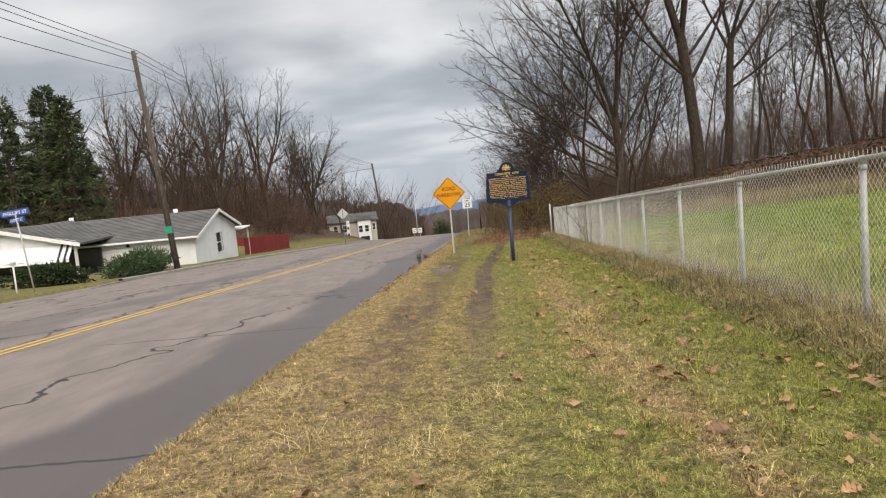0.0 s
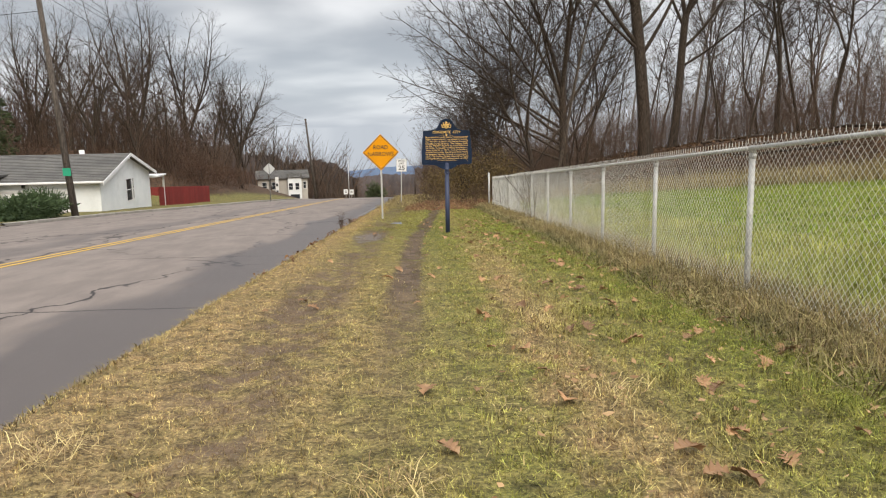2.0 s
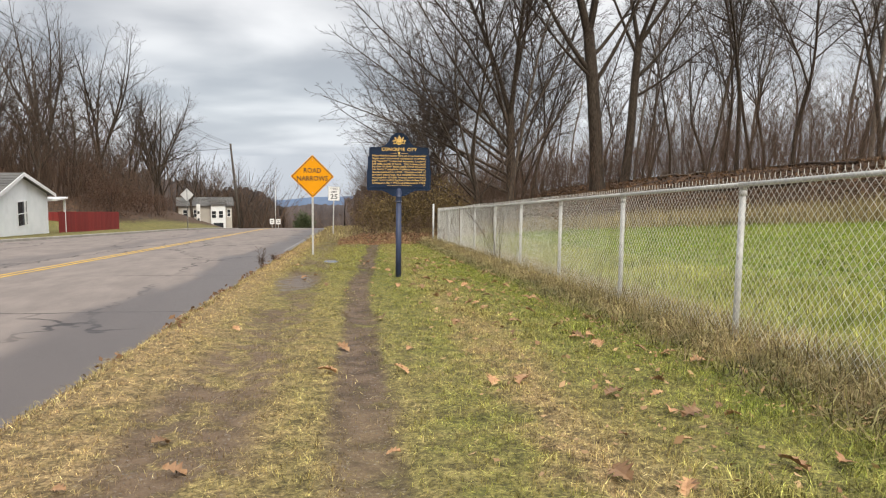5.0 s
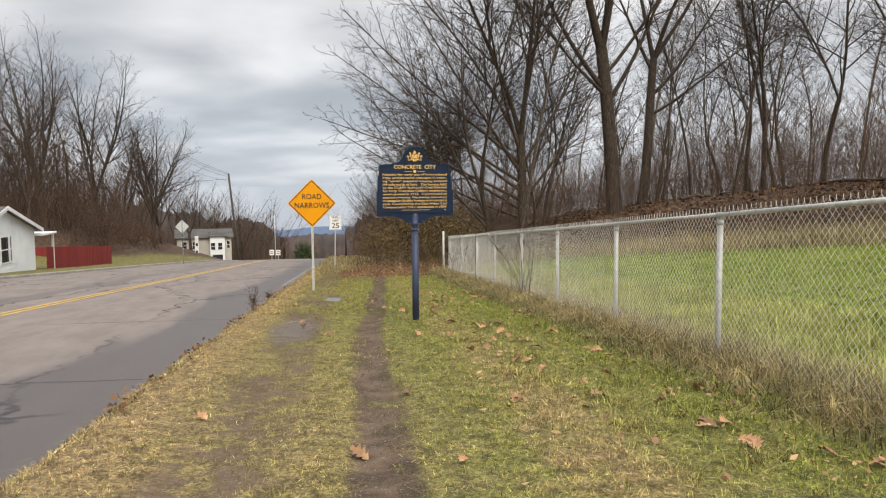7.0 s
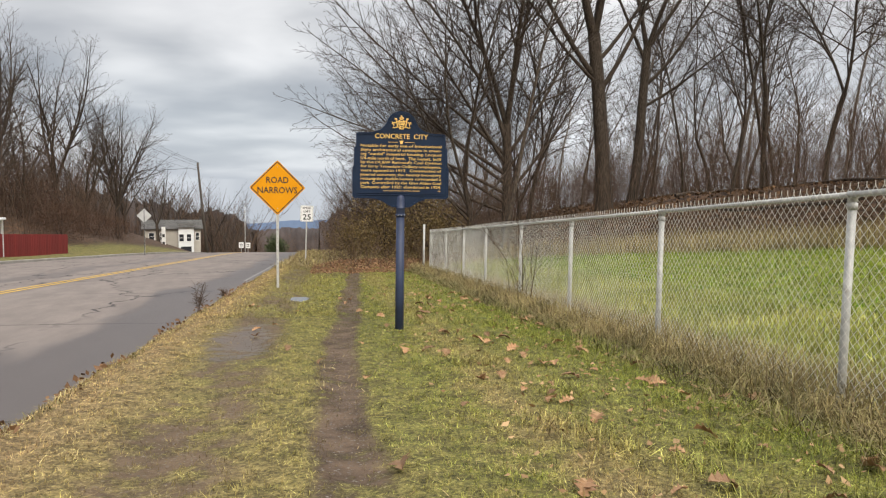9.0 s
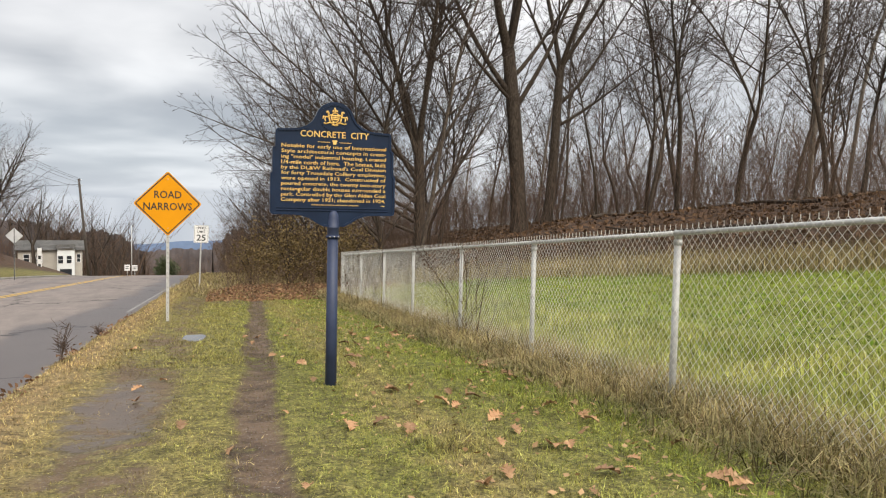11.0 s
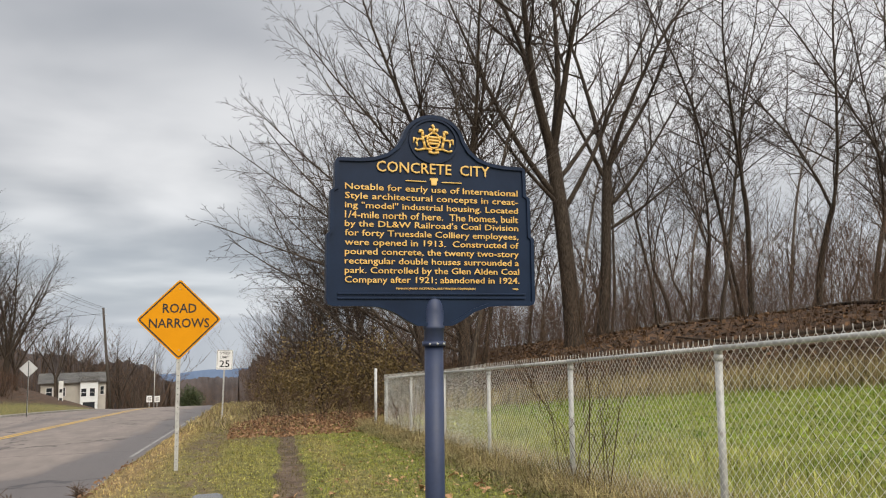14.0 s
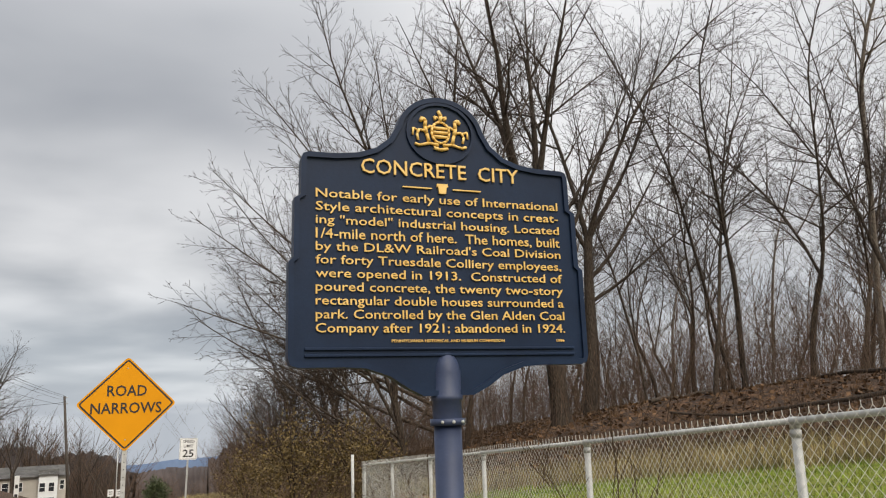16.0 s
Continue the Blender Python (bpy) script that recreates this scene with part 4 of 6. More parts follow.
        for x in (xa + 0.25, xa + 0.62, xb - 0.62, xb - 0.25):
            bm = bmesh.new()
            bm.faces.new([bm.verts.new(c) for c in ((x - 0.07, py - 0.07, pe - 0.12), (x + 0.07, py - 0.07, pe - 0.12), (x + 0.07, py - 0.87, pe - 0.94), (x - 0.07, py - 0.87, pe - 0.94))])
            bm.faces.new([bm.verts.new(c) for c in ((x - 0.07, py - 0.87, pe - 0.94), (x + 0.07, py - 0.87, pe - 0.94), (x + 0.07, py - 0.88, pe - 1.15), (x - 0.07, py - 0.88, pe - 1.15))])
            part("stripe", done("stripe", bm, BLACK), aw)


white_house()


def far_house():
    bz = float(profile(150)) + 1.2
    root = thing("house", "distant two-storey pale house with grey roof", "house", at=pose(-16.6, 150, bz, 0, 0, 8))
    w, h = 4.6, 5.3
    board_wall("front_wall", -w, w, 0, h, BEIGE, root, pose(0, 0, 0), 0.3)
    part("side_wall", box_mesh("side_wall", (-w, 0.03, 0), (w, 8, h), BEIGE), root)
    roof_slope("roof_slope", (-w - 0.4, -0.5, h), (w + 0.4, -0.5, h), (w + 0.4, 4, h + 1.3), (-w - 0.4, 4, h + 1.3), SHINGLE, root)
    roof_slope("roof_slope", (w + 0.4, 8.5, h), (-w - 0.4, 8.5, h), (-w - 0.4, 4, h + 1.3), (w + 0.4, 4, h + 1.3), SHINGLE, root)
    part("entry_bay", box_mesh("entry_bay", (0.9, -1.6, 0), (3.4, -0.03, h + 0.4), SIDING, 0.03), root)
    at = pose(0, 0, 0)
    for x, z in ((-3.4, 3.3), (-1.6, 3.3), (-3.4, 0.9), (-1.6, 0.9), (4.05, 3.3)):
        window_unit(root, x, z, 0.8 if x < 4 else 0.5, 1.25, at)
    for x in (1.4, 2.6):
        window_unit(root, x, 3.2, 0.7, 1.2, pose(0, -1.6, 0))
    part("doorway", box_mesh("doorway", (1.3, -1.66, 0.2), (3.0, -1.61, 2.3), GLASS_AND_SHADE), root)
    roof_slope("entry_roof", (0.7, -1.9, h + 0.3), (3.6, -1.9, h + 0.3), (3.6, 0.6, h + 0.9), (0.7, 0.6, h + 0.9), SHINGLE, root)


far_house()


def red_fence():
    root = thing("board_fence", "dark red painted wooden board fence beside the house", "fence")
    a, b = Vector((-15.3, 60.2, 0)), Vector((-13.35, 68.2, 0))
    back = Vector((-21.5, 69.8, 0))
    bm_h = 1.38
    board = box_mesh("board", (0, -0.011, -0.4), (0.186, 0.011, bm_h), REDWOOD, 0.004)
    for p, q in ((a, b), (b, back)):
        d = (q - p)
        n = int(d.length / 0.195)
        ang = math.degrees(math.atan2(d.y, d.x))
        for i in range(n):
            c = p + d * (i / n)
            z = float(profile(c.y)) - 0.02
            part("board", board, root, "", pose(c.x, c.y, z + 0.01 * math.sin(i * 2.1), 0, 0, ang))
        for h in (0.3, 1.1):
            z0, z1 = float(profile(p.y)) + h, float(profile(q.y)) + h
            part("rail", rod_mesh("rail", (p.x - 0.03, p.y + 0.03, z0), (q.x - 0.03, q.y + 0.03, z1), REDWOOD, 0.03, None, 4), root)


red_fence()

# ---- poles and wires ----


def utility_pole(foot, head, tag, label):
    """A leaning wooden pole; foot and head in the world."""
    f, h = Vector(foot), Vector(head)
    root = thing("utility_pole", label, "utility pole", "poles along the road", pose(*foot))
    d = h - f
    part("pole", rod_mesh("pole", -d.normalized() * 0.8, d, POLEWOOD, 0.17, 0.11, 14), root)
    for k in (0.985, 0.93):
        p = d * k
        part("insulator", rod_mesh("insulator", p + Vector((0.1, 0, 0)), p + Vector((0.28, 0, 0.1)), SIGNBACK, 0.045, 0.03, 8), root, "grey ceramic insulator")
    if tag:
        p = d * 0.19
        part("pole_tag", box_mesh("pole_tag", (p.x - 0.17, p.y - 0.19, p.z - 0.17), (p.x + 0.2, p.y - 0.172, p.z + 0.2), SIGNGREEN), root, "small green sign plate")
    return root


P0 = (-15.6, -6.0, 9.9)
P1 = (-14.9, 40.8, 8.6)
P2 = (-8.2, 105.0, 2.3)
utility_pole((-14.05, 40.8, -3.0), P1, True, "tall leaning weathered wooden utility pole with green tag")
utility_pole((-7.2, 105.0, float(profile(105)) - 0.2), P2, False, "tall leaning dark wooden utility pole beside the road")
utility_pole((-15.2, -6.0, 0.2), P0, False, "tall weathered wooden utility pole beside the road")


def cable(a, b, sag, r=0.014):
    cu = bpy.data.curves.new("overhead_cable", "CURVE")
    cu.dimensions, cu.bevel_depth, cu.bevel_resolution = "3D", r, 1
    sp = cu.splines.new("POLY")
    n = 24
    sp.points.add(n)
    a, b = Vector(a), Vector(b)
    for i in range(n + 1):
        s = i / n
        p = a.lerp(b, s) - Vector((0, 0, sag * 4 * s * (1 - s)))
        sp.points[i].co = (*p, 1)
    cu.materials.append(CABLE)
    tagged(new("overhead_cable", cu), "black overhead cable strung between utility poles", "cable", "overhead cables")


for dx, dz, sag in ((0.2, 0.0, 0.5), (0.2, -0.55, 0.55), (-0.15, -0.1, 0.5), (0.12, -1.1, 0.7)):
    cable((P0[0] + dx, P0[1], P0[2] + dz), (P1[0] + dx, P1[1], P1[2] + dz), sag)
    cable((P1[0] + dx, P1[1], P1[2] + dz), (P2[0] + dx * 0.7, P2[1], P2[2] + dz * 0.8), sag * 1.6)
cable((P1[0], P1[1], P1[2] - 2.6), (-25.0, 53.0, -0.2), 0.5, 0.012)
cable((P1[0], P1[1], P1[2] - 2.0), (-50.0, 48.0, 7.5), 0.8, 0.014)
cable((P2[0], P2[1], P2[2] - 0.6), (-60.0, 112.0, 0.5), 0.8, 0.02)


def street_sign():
    z = -2.12
    root = thing("street_sign", "leaning steel post with two blue street-name blades", "sign", at=pose(-15.75, 29.5, z, 0, -5.5, 0))
    part("post", rod_mesh("post", (0, 0, -0.3), (0, 0, 3.05), GALV, 0.03, None, 10), root)
    a = part("name_blade", box_mesh("name_blade", (-0.5, -0.008, 3.0), (0.5, 0.008, 3.24), SIGNBLUE, 0.003), root, "blue street-name blade with white letters", pose(0, 0, 0, 0, 0, 14))
    part("lettering", lettering("lettering", "PHILLIPS ST", 0.84, 0.13, SIGNWHITE, 0.003), a, "", pose(-0.42, -0.008, 3.055))
    b = part("name_blade", box_mesh("name_blade", (-0.4, -0.008, 2.73), (0.4, 0.008, 2.95), SIGNBLUE, 0.003), root, "blue street-name blade with white letters", pose(0, 0, 0, 0, 0, -20))
    part("lettering", lettering("lettering", "FRONT ST", 0.64, 0.12, SIGNWHITE, 0.003), b, "", pose(-0.32, -0.008, 2.78))
    m = thing("marker_post", "slim white post with a small box on top", "post", at=pose(-16.6, 29.8, -2.14))
    part("post", rod_mesh("post", (0, 0, -0.3), (0, 0, 1.1), TRIM, 0.035, None, 8), m)
    part("top_box", box_mesh("top_box", (-0.09, -0.09, 1.1), (0.09, 0.09, 1.24), SIGNBACK, 0.02), m)


street_sign()


def small_boards():
    for x, y, w, h, lift in ((-3.0, 96.0, 0.5, 0.6, 0.5), (-2.35, 97.5, 0.5, 0.6, 0.5), (-13.8, 118.0, 0.5, 3.4, 0.6)):
        z = float(profile(y))
        s = thing("roadside_board", "small white board on a post beside the road", "sign", "distant boards", pose(x, y, z))
        part("post", rod_mesh("post", (0, 0.02, -0.4), (0, 0.02, lift + h), GALV, 0.035, None, 8), s)
        part("board", box_mesh("board", (-w / 2, -0.02, lift), (w / 2, 0.0, lift + h), SIGNWHITE, 0.005), s)
        for i in range(2):
            part("writing_bar", box_mesh("writing_bar", (-w * 0.3, -0.026, lift + h * (0.3 + 0.3 * i)), (w * 0.3, -0.0205, lift + h * (0.42 + 0.3 * i)), BLACK), s)


small_boards()
mast = thing("slender_mast", "slender pale metal mast beside the road", "pole", at=pose(-2.7, 99.0, float(profile(99))))
part("shaft", rod_mesh("shaft", (0, 0, -0.4), (0, 0, 5.2), GALV, 0.05, 0.035, 8), mast)


def wooded_rise():
    """The near side of the valley: a low wooded rise with an uneven top of bare crowns."""
    r = np.random.RandomState(8)
    xs = np.arange(-420, 420, 1.6)
    top = -44.5 + 2.0 * np.sin(xs / 37) + 1.2 * np.sin(xs / 11 + 1) + 1.8 * r.rand(len(xs)) + np.abs(xs) * 0.03
    n = len(xs)
    low = np.stack([xs, np.full(n, 690.0), np.full(n, -95.0)], -1)
    mid = np.stack([xs, 700 + 6 * r.rand(n), top - 7 - 3 * r.rand(n)], -1)
    high = np.stack([xs, 710 + 4 * r.rand(n), top], -1)
    back = np.stack([xs, np.full(n, 800.0), np.full(n, -95.0)], -1)
    a = np.arange(n - 1)
    F = np.concatenate([np.stack([a + k * n, a + k * n + 1, a + (k + 1) * n + 1, a + (k + 1) * n], -1) for k in range(3)])
    tagged(new("backdrop", mesh_np("backdrop", np.concatenate([low, mid, high, back]), [F], FARWOOD)), "low brown rise of distant bare woods", "hill", kind="structure")


wooded_rise()


def tree_line():
    """Woods across the dip of the road: an uneven dark band of crowns, open over the road."""
    r = np.random.RandomState(19)
    for x0, x1, y, top, label in ((-150.0, -4.5, 232.0, -8.4, "dense dark band of bare woods beyond the dip"), (15.0, 150.0, 250.0, -9.5, "dense dark band of bare woods beyond the dip"), (-110.0, -16.0, 178.0, -4.8, "dark wooded slope behind the distant house")):
        xs = np.arange(x0, x1, 0.55)
        n = len(xs)
        crest = top + 1.3 * np.sin(xs / 7.3) + 0.8 * np.sin(xs / 2.9 + 1) + 1.9 * (r.rand(n) - 0.5) + np.abs(xs) * 0.01
        crest = crest - 5.0 * np.clip(1 - np.minimum(xs - x0, x1 - xs) / 6.0, 0, 1)
        rows = [np.stack([xs, y + 0 * xs, np.full(n, -40.0)], -1)]
        for k, back in ((0.45, 1.0), (0.75, 2.5), (1.0, 4.0)):
            rows.append(np.stack([xs + 0.4 * r.normal(size=n), y + back + 2.0 * r.rand(n), -40 + (crest + 40) * k + 0.8 * r.normal(size=n) * (k < 1)], -1))
        rows.append(np.stack([xs, np.full(n, y + 30), np.full(n, -40.0)], -1))
        a = np.arange(n - 1)
        F = np.concatenate([np.stack([a + k * n, a + k * n + 1, a + (k + 1) * n + 1, a + (k + 1) * n], -1) for k in range(4)])
        tagged(new("backdrop", mesh_np("backdrop", np.concatenate(rows), [F], FARWOOD)), label, "woods", kind="structure")


tree_line()


def distant_ridge():
    """The ridge across the valley, with the distance haze put into its blue colour."""
    xs = np.linspace(-2200, 2200, 90)
    top = -196 + 14 * np.sin(xs / 410 + 0.6) + 6 * np.sin(xs / 130) + 2 * np.sin(xs / 37)
    V = np.concatenate([np.stack([xs, np.full_like(xs, 3500), np.full_like(xs, -420)], -1), np.stack([xs, 3600 + 0 * xs, top], -1), np.stack([xs, 4300 + 0 * xs, top - 60], -1)])
    n = len(xs)
    a = np.arange(n - 1)
    F = np.concatenate([np.stack([a + k, a + k + 1, a + k + n + 1, a + k + n], -1) for k in (0, n)])
    m = surface("haze_tinted_far_wood", (0.11, 0.155, 0.24), (0.08, 0.115, 0.185), None, 0.01, 0.1, 0.95, 0.1)
    tagged(new("backdrop", mesh_np("backdrop", V, [F], m, True)), "wooded ridge on the far horizon, tinted blue for haze", "hill", kind="structure")


distant_ridge()

# ---- trees ----


def tubes(lines):
    """Round limbs from (points, radii, sides) lines."""
    V, Q, base = [], [], 0
    for P, R, k in lines:
        P = np.asarray(P, float)
        n = len(P)
        T = np.gradient(P, axis=0)
        T /= np.linalg.norm(T, axis=1)[:, None] + 1e-9
        ref = np.array([0.31, 0.92, 0.2]) if abs(T[0, 1]) < 0.8 else np.array([0.95, 0.1, 0.3])
        A = np.cross(T, ref)
        A /= np.linalg.norm(A, axis=1)[:, None] + 1e-9
        B = np.cross(T, A)
        ang = np.arange(k) * (2 * math.pi / k)
        ring = P[:, None] + np.asarray(R)[:, None, None] * (np.cos(ang)[None, :, None] * A[:, None] + np.sin(ang)[None, :, None] * B[:, None])
        V.append(ring.reshape(-1, 3))
        i = np.arange(n - 1)[:, None] * k + np.arange(k)[None]
        j = np.arange(n - 1)[:, None] * k + ((np.arange(k) + 1) % k)[None]
        Q.append(np.stack([i, j, j + k, i + k], -1).reshape(-1, 4) + base)
        base += n * k
    return np.concatenate(V), np.concatenate(Q)


class Grower:
    """Grows a bare tree: trunk, leaders, boughs, branches, twigs; each a smooth tapering curve."""

    def __init__(self, seed):
        self.r = random.Random(seed)
        self.wood, self.fine = [], []

    def limb(self, p, d, length, r0, r1, n, sides, wander, lift, fine):
        """One limb: a slow drift of its heading, and a lift (or a droop) along it."""
        pts, rad = [p.copy()], [r0]
        drift = Vector((0, 0, 0))
        for i in range(n):
            drift = drift * 0.6 + Vector((self.r.gauss(0, wander), self.r.gauss(0, wander), self.r.gauss(0, wander)))
            d = (d + drift + Vector((0, 0, lift))).normalized()
            p = p + d * (length / n)
            pts.append(p.copy())
            s = (i + 1) / n
            rad.append(r0 + (r1 - r0) * s ** 0.8)
        (self.fine if fine else self.wood).append((pts, rad, sides))
        return pts, rad

    def spread(self, pts, rad, level, plan, length):
        """Side branches set round the limb one after another, shorter towards its tip."""
        if level >= len(plan):
            return
        gap, angle, ratio, start, wander, lift = plan[level]
        n = len(pts) - 1
        count = max(2, int(length * (1 - start) / gap))
        turn = self.r.uniform(0, 6.28)
        last = level == len(plan) - 1
        for c in range(count):
            s = start + (1 - start) * (c + self.r.random()) / count
            i = min(int(s * n), n - 1)
            f = s * n - i
            p = pts[i].lerp(pts[i + 1], f)
            d = (pts[i + 1] - pts[i]).normalized()
            r = rad[i] + (rad[i + 1] - rad[i]) * f
            turn += 2.4 + self.r.uniform(-0.5, 0.5)
            a = d.orthogonal().normalized()
            side = a * math.cos(turn) + d.cross(a) * math.sin(turn)
            ang = radians(angle * self.r.uniform(0.65, 1.3))
            e = d * math.cos(ang) + side * math.sin(ang)
            L = length * ratio * (1.15 - 0.85 * s) * self.r.uniform(0.7, 1.3)
            r0 = max(min(r * 0.65, L * 0.013 + 0.003), 0.0065)
            q, w = self.limb(p, e, L, r0, 0.0045, 2 if last else (6 if level == 0 and len(plan) > 2 else 4), 5 if level == 0 and len(plan) > 2 else 3, wander, lift, level >= 1)
            self.spread(q, w, level + 1, plan, L)


def tree_meshes(seed, height, radius, fork, leaders, opening, plan, lean=(0, 0), bark=None, forks=(), tip=None):
    """The two meshes of a bare tree: trunk with its large limbs, and crown of branches and twigs.
    forks: limbs of their own, each height, tilt in x and y, length, radius and lift."""
    g = Grower(seed)
    d = Vector((lean[0], lean[1], 1)).normalized()
    h0 = height * fork
    pts, rad = g.limb(Vector((0, 0, -0.5)), d, h0 + 0.5, radius * 1.12, radius * 0.82, 8, 12 if radius > 0.2 else 7, 0.012 if radius > 0.2 else 0.028, 0.012, False)
    rad[0], rad[1] = radius * 1.5, radius * 1.1
    if leaders == 1:
        q, w = g.limb(pts[-1], (pts[-1] - pts[-2]).normalized(), height - h0, radius * 0.82, 0.02, 12, 6, 0.055, 0.035, False)
        g.spread(q, w, 0, plan, height - h0)
    for k in range(leaders if leaders > 1 else 0):
        a = 2 * math.pi * (k + g.r.random() * 0.6) / leaders
        o = radians(opening * g.r.uniform(0.6, 1.3))
        e = (d + Vector((math.cos(a), math.sin(a), 0)) * math.tan(o)).normalized()
        L = (height - h0) * g.r.uniform(0.8, 1.05)
        q, w = g.limb(pts[-1] - d * radius * 0.5, e, L, radius * g.r.uniform(0.5, 0.68), 0.012, 12 if len(plan) > 2 else 6, (7 if radius > 0.2 else 5) if len(plan) > 2 else 4, 0.035 if radius > 0.2 else 0.05, 0.03, False)
        g.spread(q, w, 0, plan, L)
    for h, tx, ty, L, r0, lift in forks:
        s = min(h / h0, 0.999) * 8
        p = pts[int(s)].lerp(pts[int(s) + 1], s - int(s))
        q, w = g.limb(p, Vector((tx, ty, 1)).normalized(), L, r0, 0.012, 12, 7, 0.022, lift, False)
        g.spread(q, w, 0, plan, L)
    tv, tq = tubes(g.wood)
    cv, cq = tubes(g.fine)
    return mesh_np("trunk", tv, [tq], bark or BARK, True), mesh_np("crown", cv, [cq], tip or TWIG, True)


def plant_tree(meshes, x, y, turn, size, label, group):
    root = thing("bare_tree", label, "tree", group, pose(x, y, land_z(x, y), 0, 0, turn))
    root.scale = (size, size, size)
    part("trunk", meshes[0], root)
    part("crown", meshes[1], root)
    return root


FULL = [(0.72, 46, 0.46, 0.28, 0.045, 0.03), (0.36, 44, 0.44, 0.12, 0.06, 0.015), (0.22, 42, 0.5, 0.1, 0.06, 0.0)]
FAN = [(0.48, 37, 0.38, 0.26, 0.03, 0.008), (0.27, 36, 0.42, 0.12, 0.045, 0.0), (0.2, 36, 0.5, 0.1, 0.05, 0.0)]
MID = [(0.62, 40, 0.42, 0.2, 0.045, 0.04), (0.42, 40, 0.45, 0.12, 0.05, 0.02), (0.6, 38, 0.55, 0.1, 0.05, 0.0)]
THIN = [(0.42, 50, 0.30, 0.05, 0.06, 0.05), (0.32, 46, 0.42, 0.12, 0.07, 0.02), (0.3, 42, 0.5, 0.1, 0.05, 0.0)]
DEEP = [(0.5, 48, 0.30, 0.05, 0.07, 0.05), (0.4, 44, 0.45, 0.12, 0.07, 0.02), (0.55, 42, 0.55, 0.1, 0.05, 0.0)]
BUSHY = [(0.6, 36, 0.40, 0.15, 0.04, 0.01), (0.4, 36, 0.45, 0.12, 0.05, 0.0), (0.4, 36, 0.5, 0.1, 0.05, 0.0)]
FAR = [(0.7, 40, 0.36, 0.2, 0.05, 0.05), (0.6, 42, 0.5, 0.15, 0.06, 0.03)]

BIG = tree_meshes(11, 23, 0.36, 0.37, 4, 22, FULL, (-0.045, 0.0), None, ((6.4, -0.95, 0.1, 12.5, 0.15, 0.04), (5.8, 0.6, -0.2, 12.0, 0.13, 0.02), (7.2, 1.1, 0.3, 11.0, 0.12, 0.03), (6.2, -1.4, -0.3, 9.5, 0.10, 0.03)))
BIG_LEAN = tree_meshes(12, 22, 0.25, 0.36, 3, 20, FULL, (0.15, 0.0), None, ((6.0, 1.2, 0.1, 10.0, 0.11, 0.03), (7.2, -0.4, 0.2, 9.5, 0.11, 0.02), (5.0, 1.8, -0.3, 8.0, 0.09, 0.03)))
ARCH_A = tree_meshes(21, 19, 0.26, 0.28, 3, 15, FAN, (-0.03, -0.02), None, tuple((1.4 + 0.42 * k, -2.7 + 0.26 * k + 0.5 * (k % 2), 0.35 * math.sin(k * 2.3), 10.5 + 0.25 * k, 0.085 + 0.003 * k, 0.012 + 0.012 * (k % 2)) for k in range(9)) + ((3.9, 0.6, -0.2, 11.0, 0.10, 0.02), (2.2, 0.9, 0.2, 9.0, 0.09, 0.03)))
ARCH_B = tree_meshes(22, 14, 0.15, 0.2, 3, 18, FAN, (-0.10, -0.03), None, tuple((0.5 + 0.28 * k, -2.2 + 0.24 * k + 0.4 * (k % 2), 0.4 * math.sin(k * 1.9), 6.5 + 0.35 * k, 0.06 + 0.003 * k, 0.02 + 0.012 * (k % 2)) for k in range(6)) + ((1.3, 0.6, 0.0, 8.0, 0.06, 0.02),))
ROAD_C = tree_meshes(23, 10.5, 0.09, 0.10, 5, 24, BUSHY, (-0.08, -0.05))
WOOD_A = tree_meshes(31, 19.5, 0.12, 0.28, 2, 14, THIN)
WOOD_B = tree_meshes(32, 19, 0.095, 0.30, 1, 10, THIN, (0.06, 0.02))
WOOD_C = tree_meshes(33, 20.5, 0.13, 0.20, 2, 16, THIN, (-0.04, 0.04))
WOOD_D = tree_meshes(35, 19, 0.12, 0.22, 2, 15, DEEP, (0.03, 0.02))
WOOD_P = tree_meshes(34, 22, 0.13, 0.5, 1, 10, THIN, (0.02, 0.0), PALE, (), PALETWIG)
OAK_A = tree_meshes(41, 17, 0.27, 0.18, 5, 24, MID)
OAK_B = tree_meshes(42, 15.5, 0.23, 0.16, 5, 28, MID, (0.06, 0))
FAR_A = tree_meshes(51, 15, 0.2, 0.2, 3, 22, FAR)

TALLTREE = "tall bare deciduous tree with grey-brown forked trunk"
ARCHTREE = "spreading bare tree whose long limbs arch over the verge"
ROADTREE = "bare multi-stemmed tree leaning over the roadside"
WOODTREE = "slender bare woodland tree on the leaf-covered bank"
LEFTTREE = "bare spreading deciduous tree behind the houses"
plant_tree(BIG, 16.15, 46.4, 0, 1.0, TALLTREE, "trees on the bank")
plant_tree(BIG_LEAN, 18.2, 47.8, 0, 1.0, TALLTREE, "trees on the bank")
plant_tree(ARCH_A, 11.5, 47.2, 0, 1.0, ARCHTREE, "trees along the road")
plant_tree(ARCH_B, 9.4, 46.0, 0, 1.0, ARCHTREE, "trees along the road")
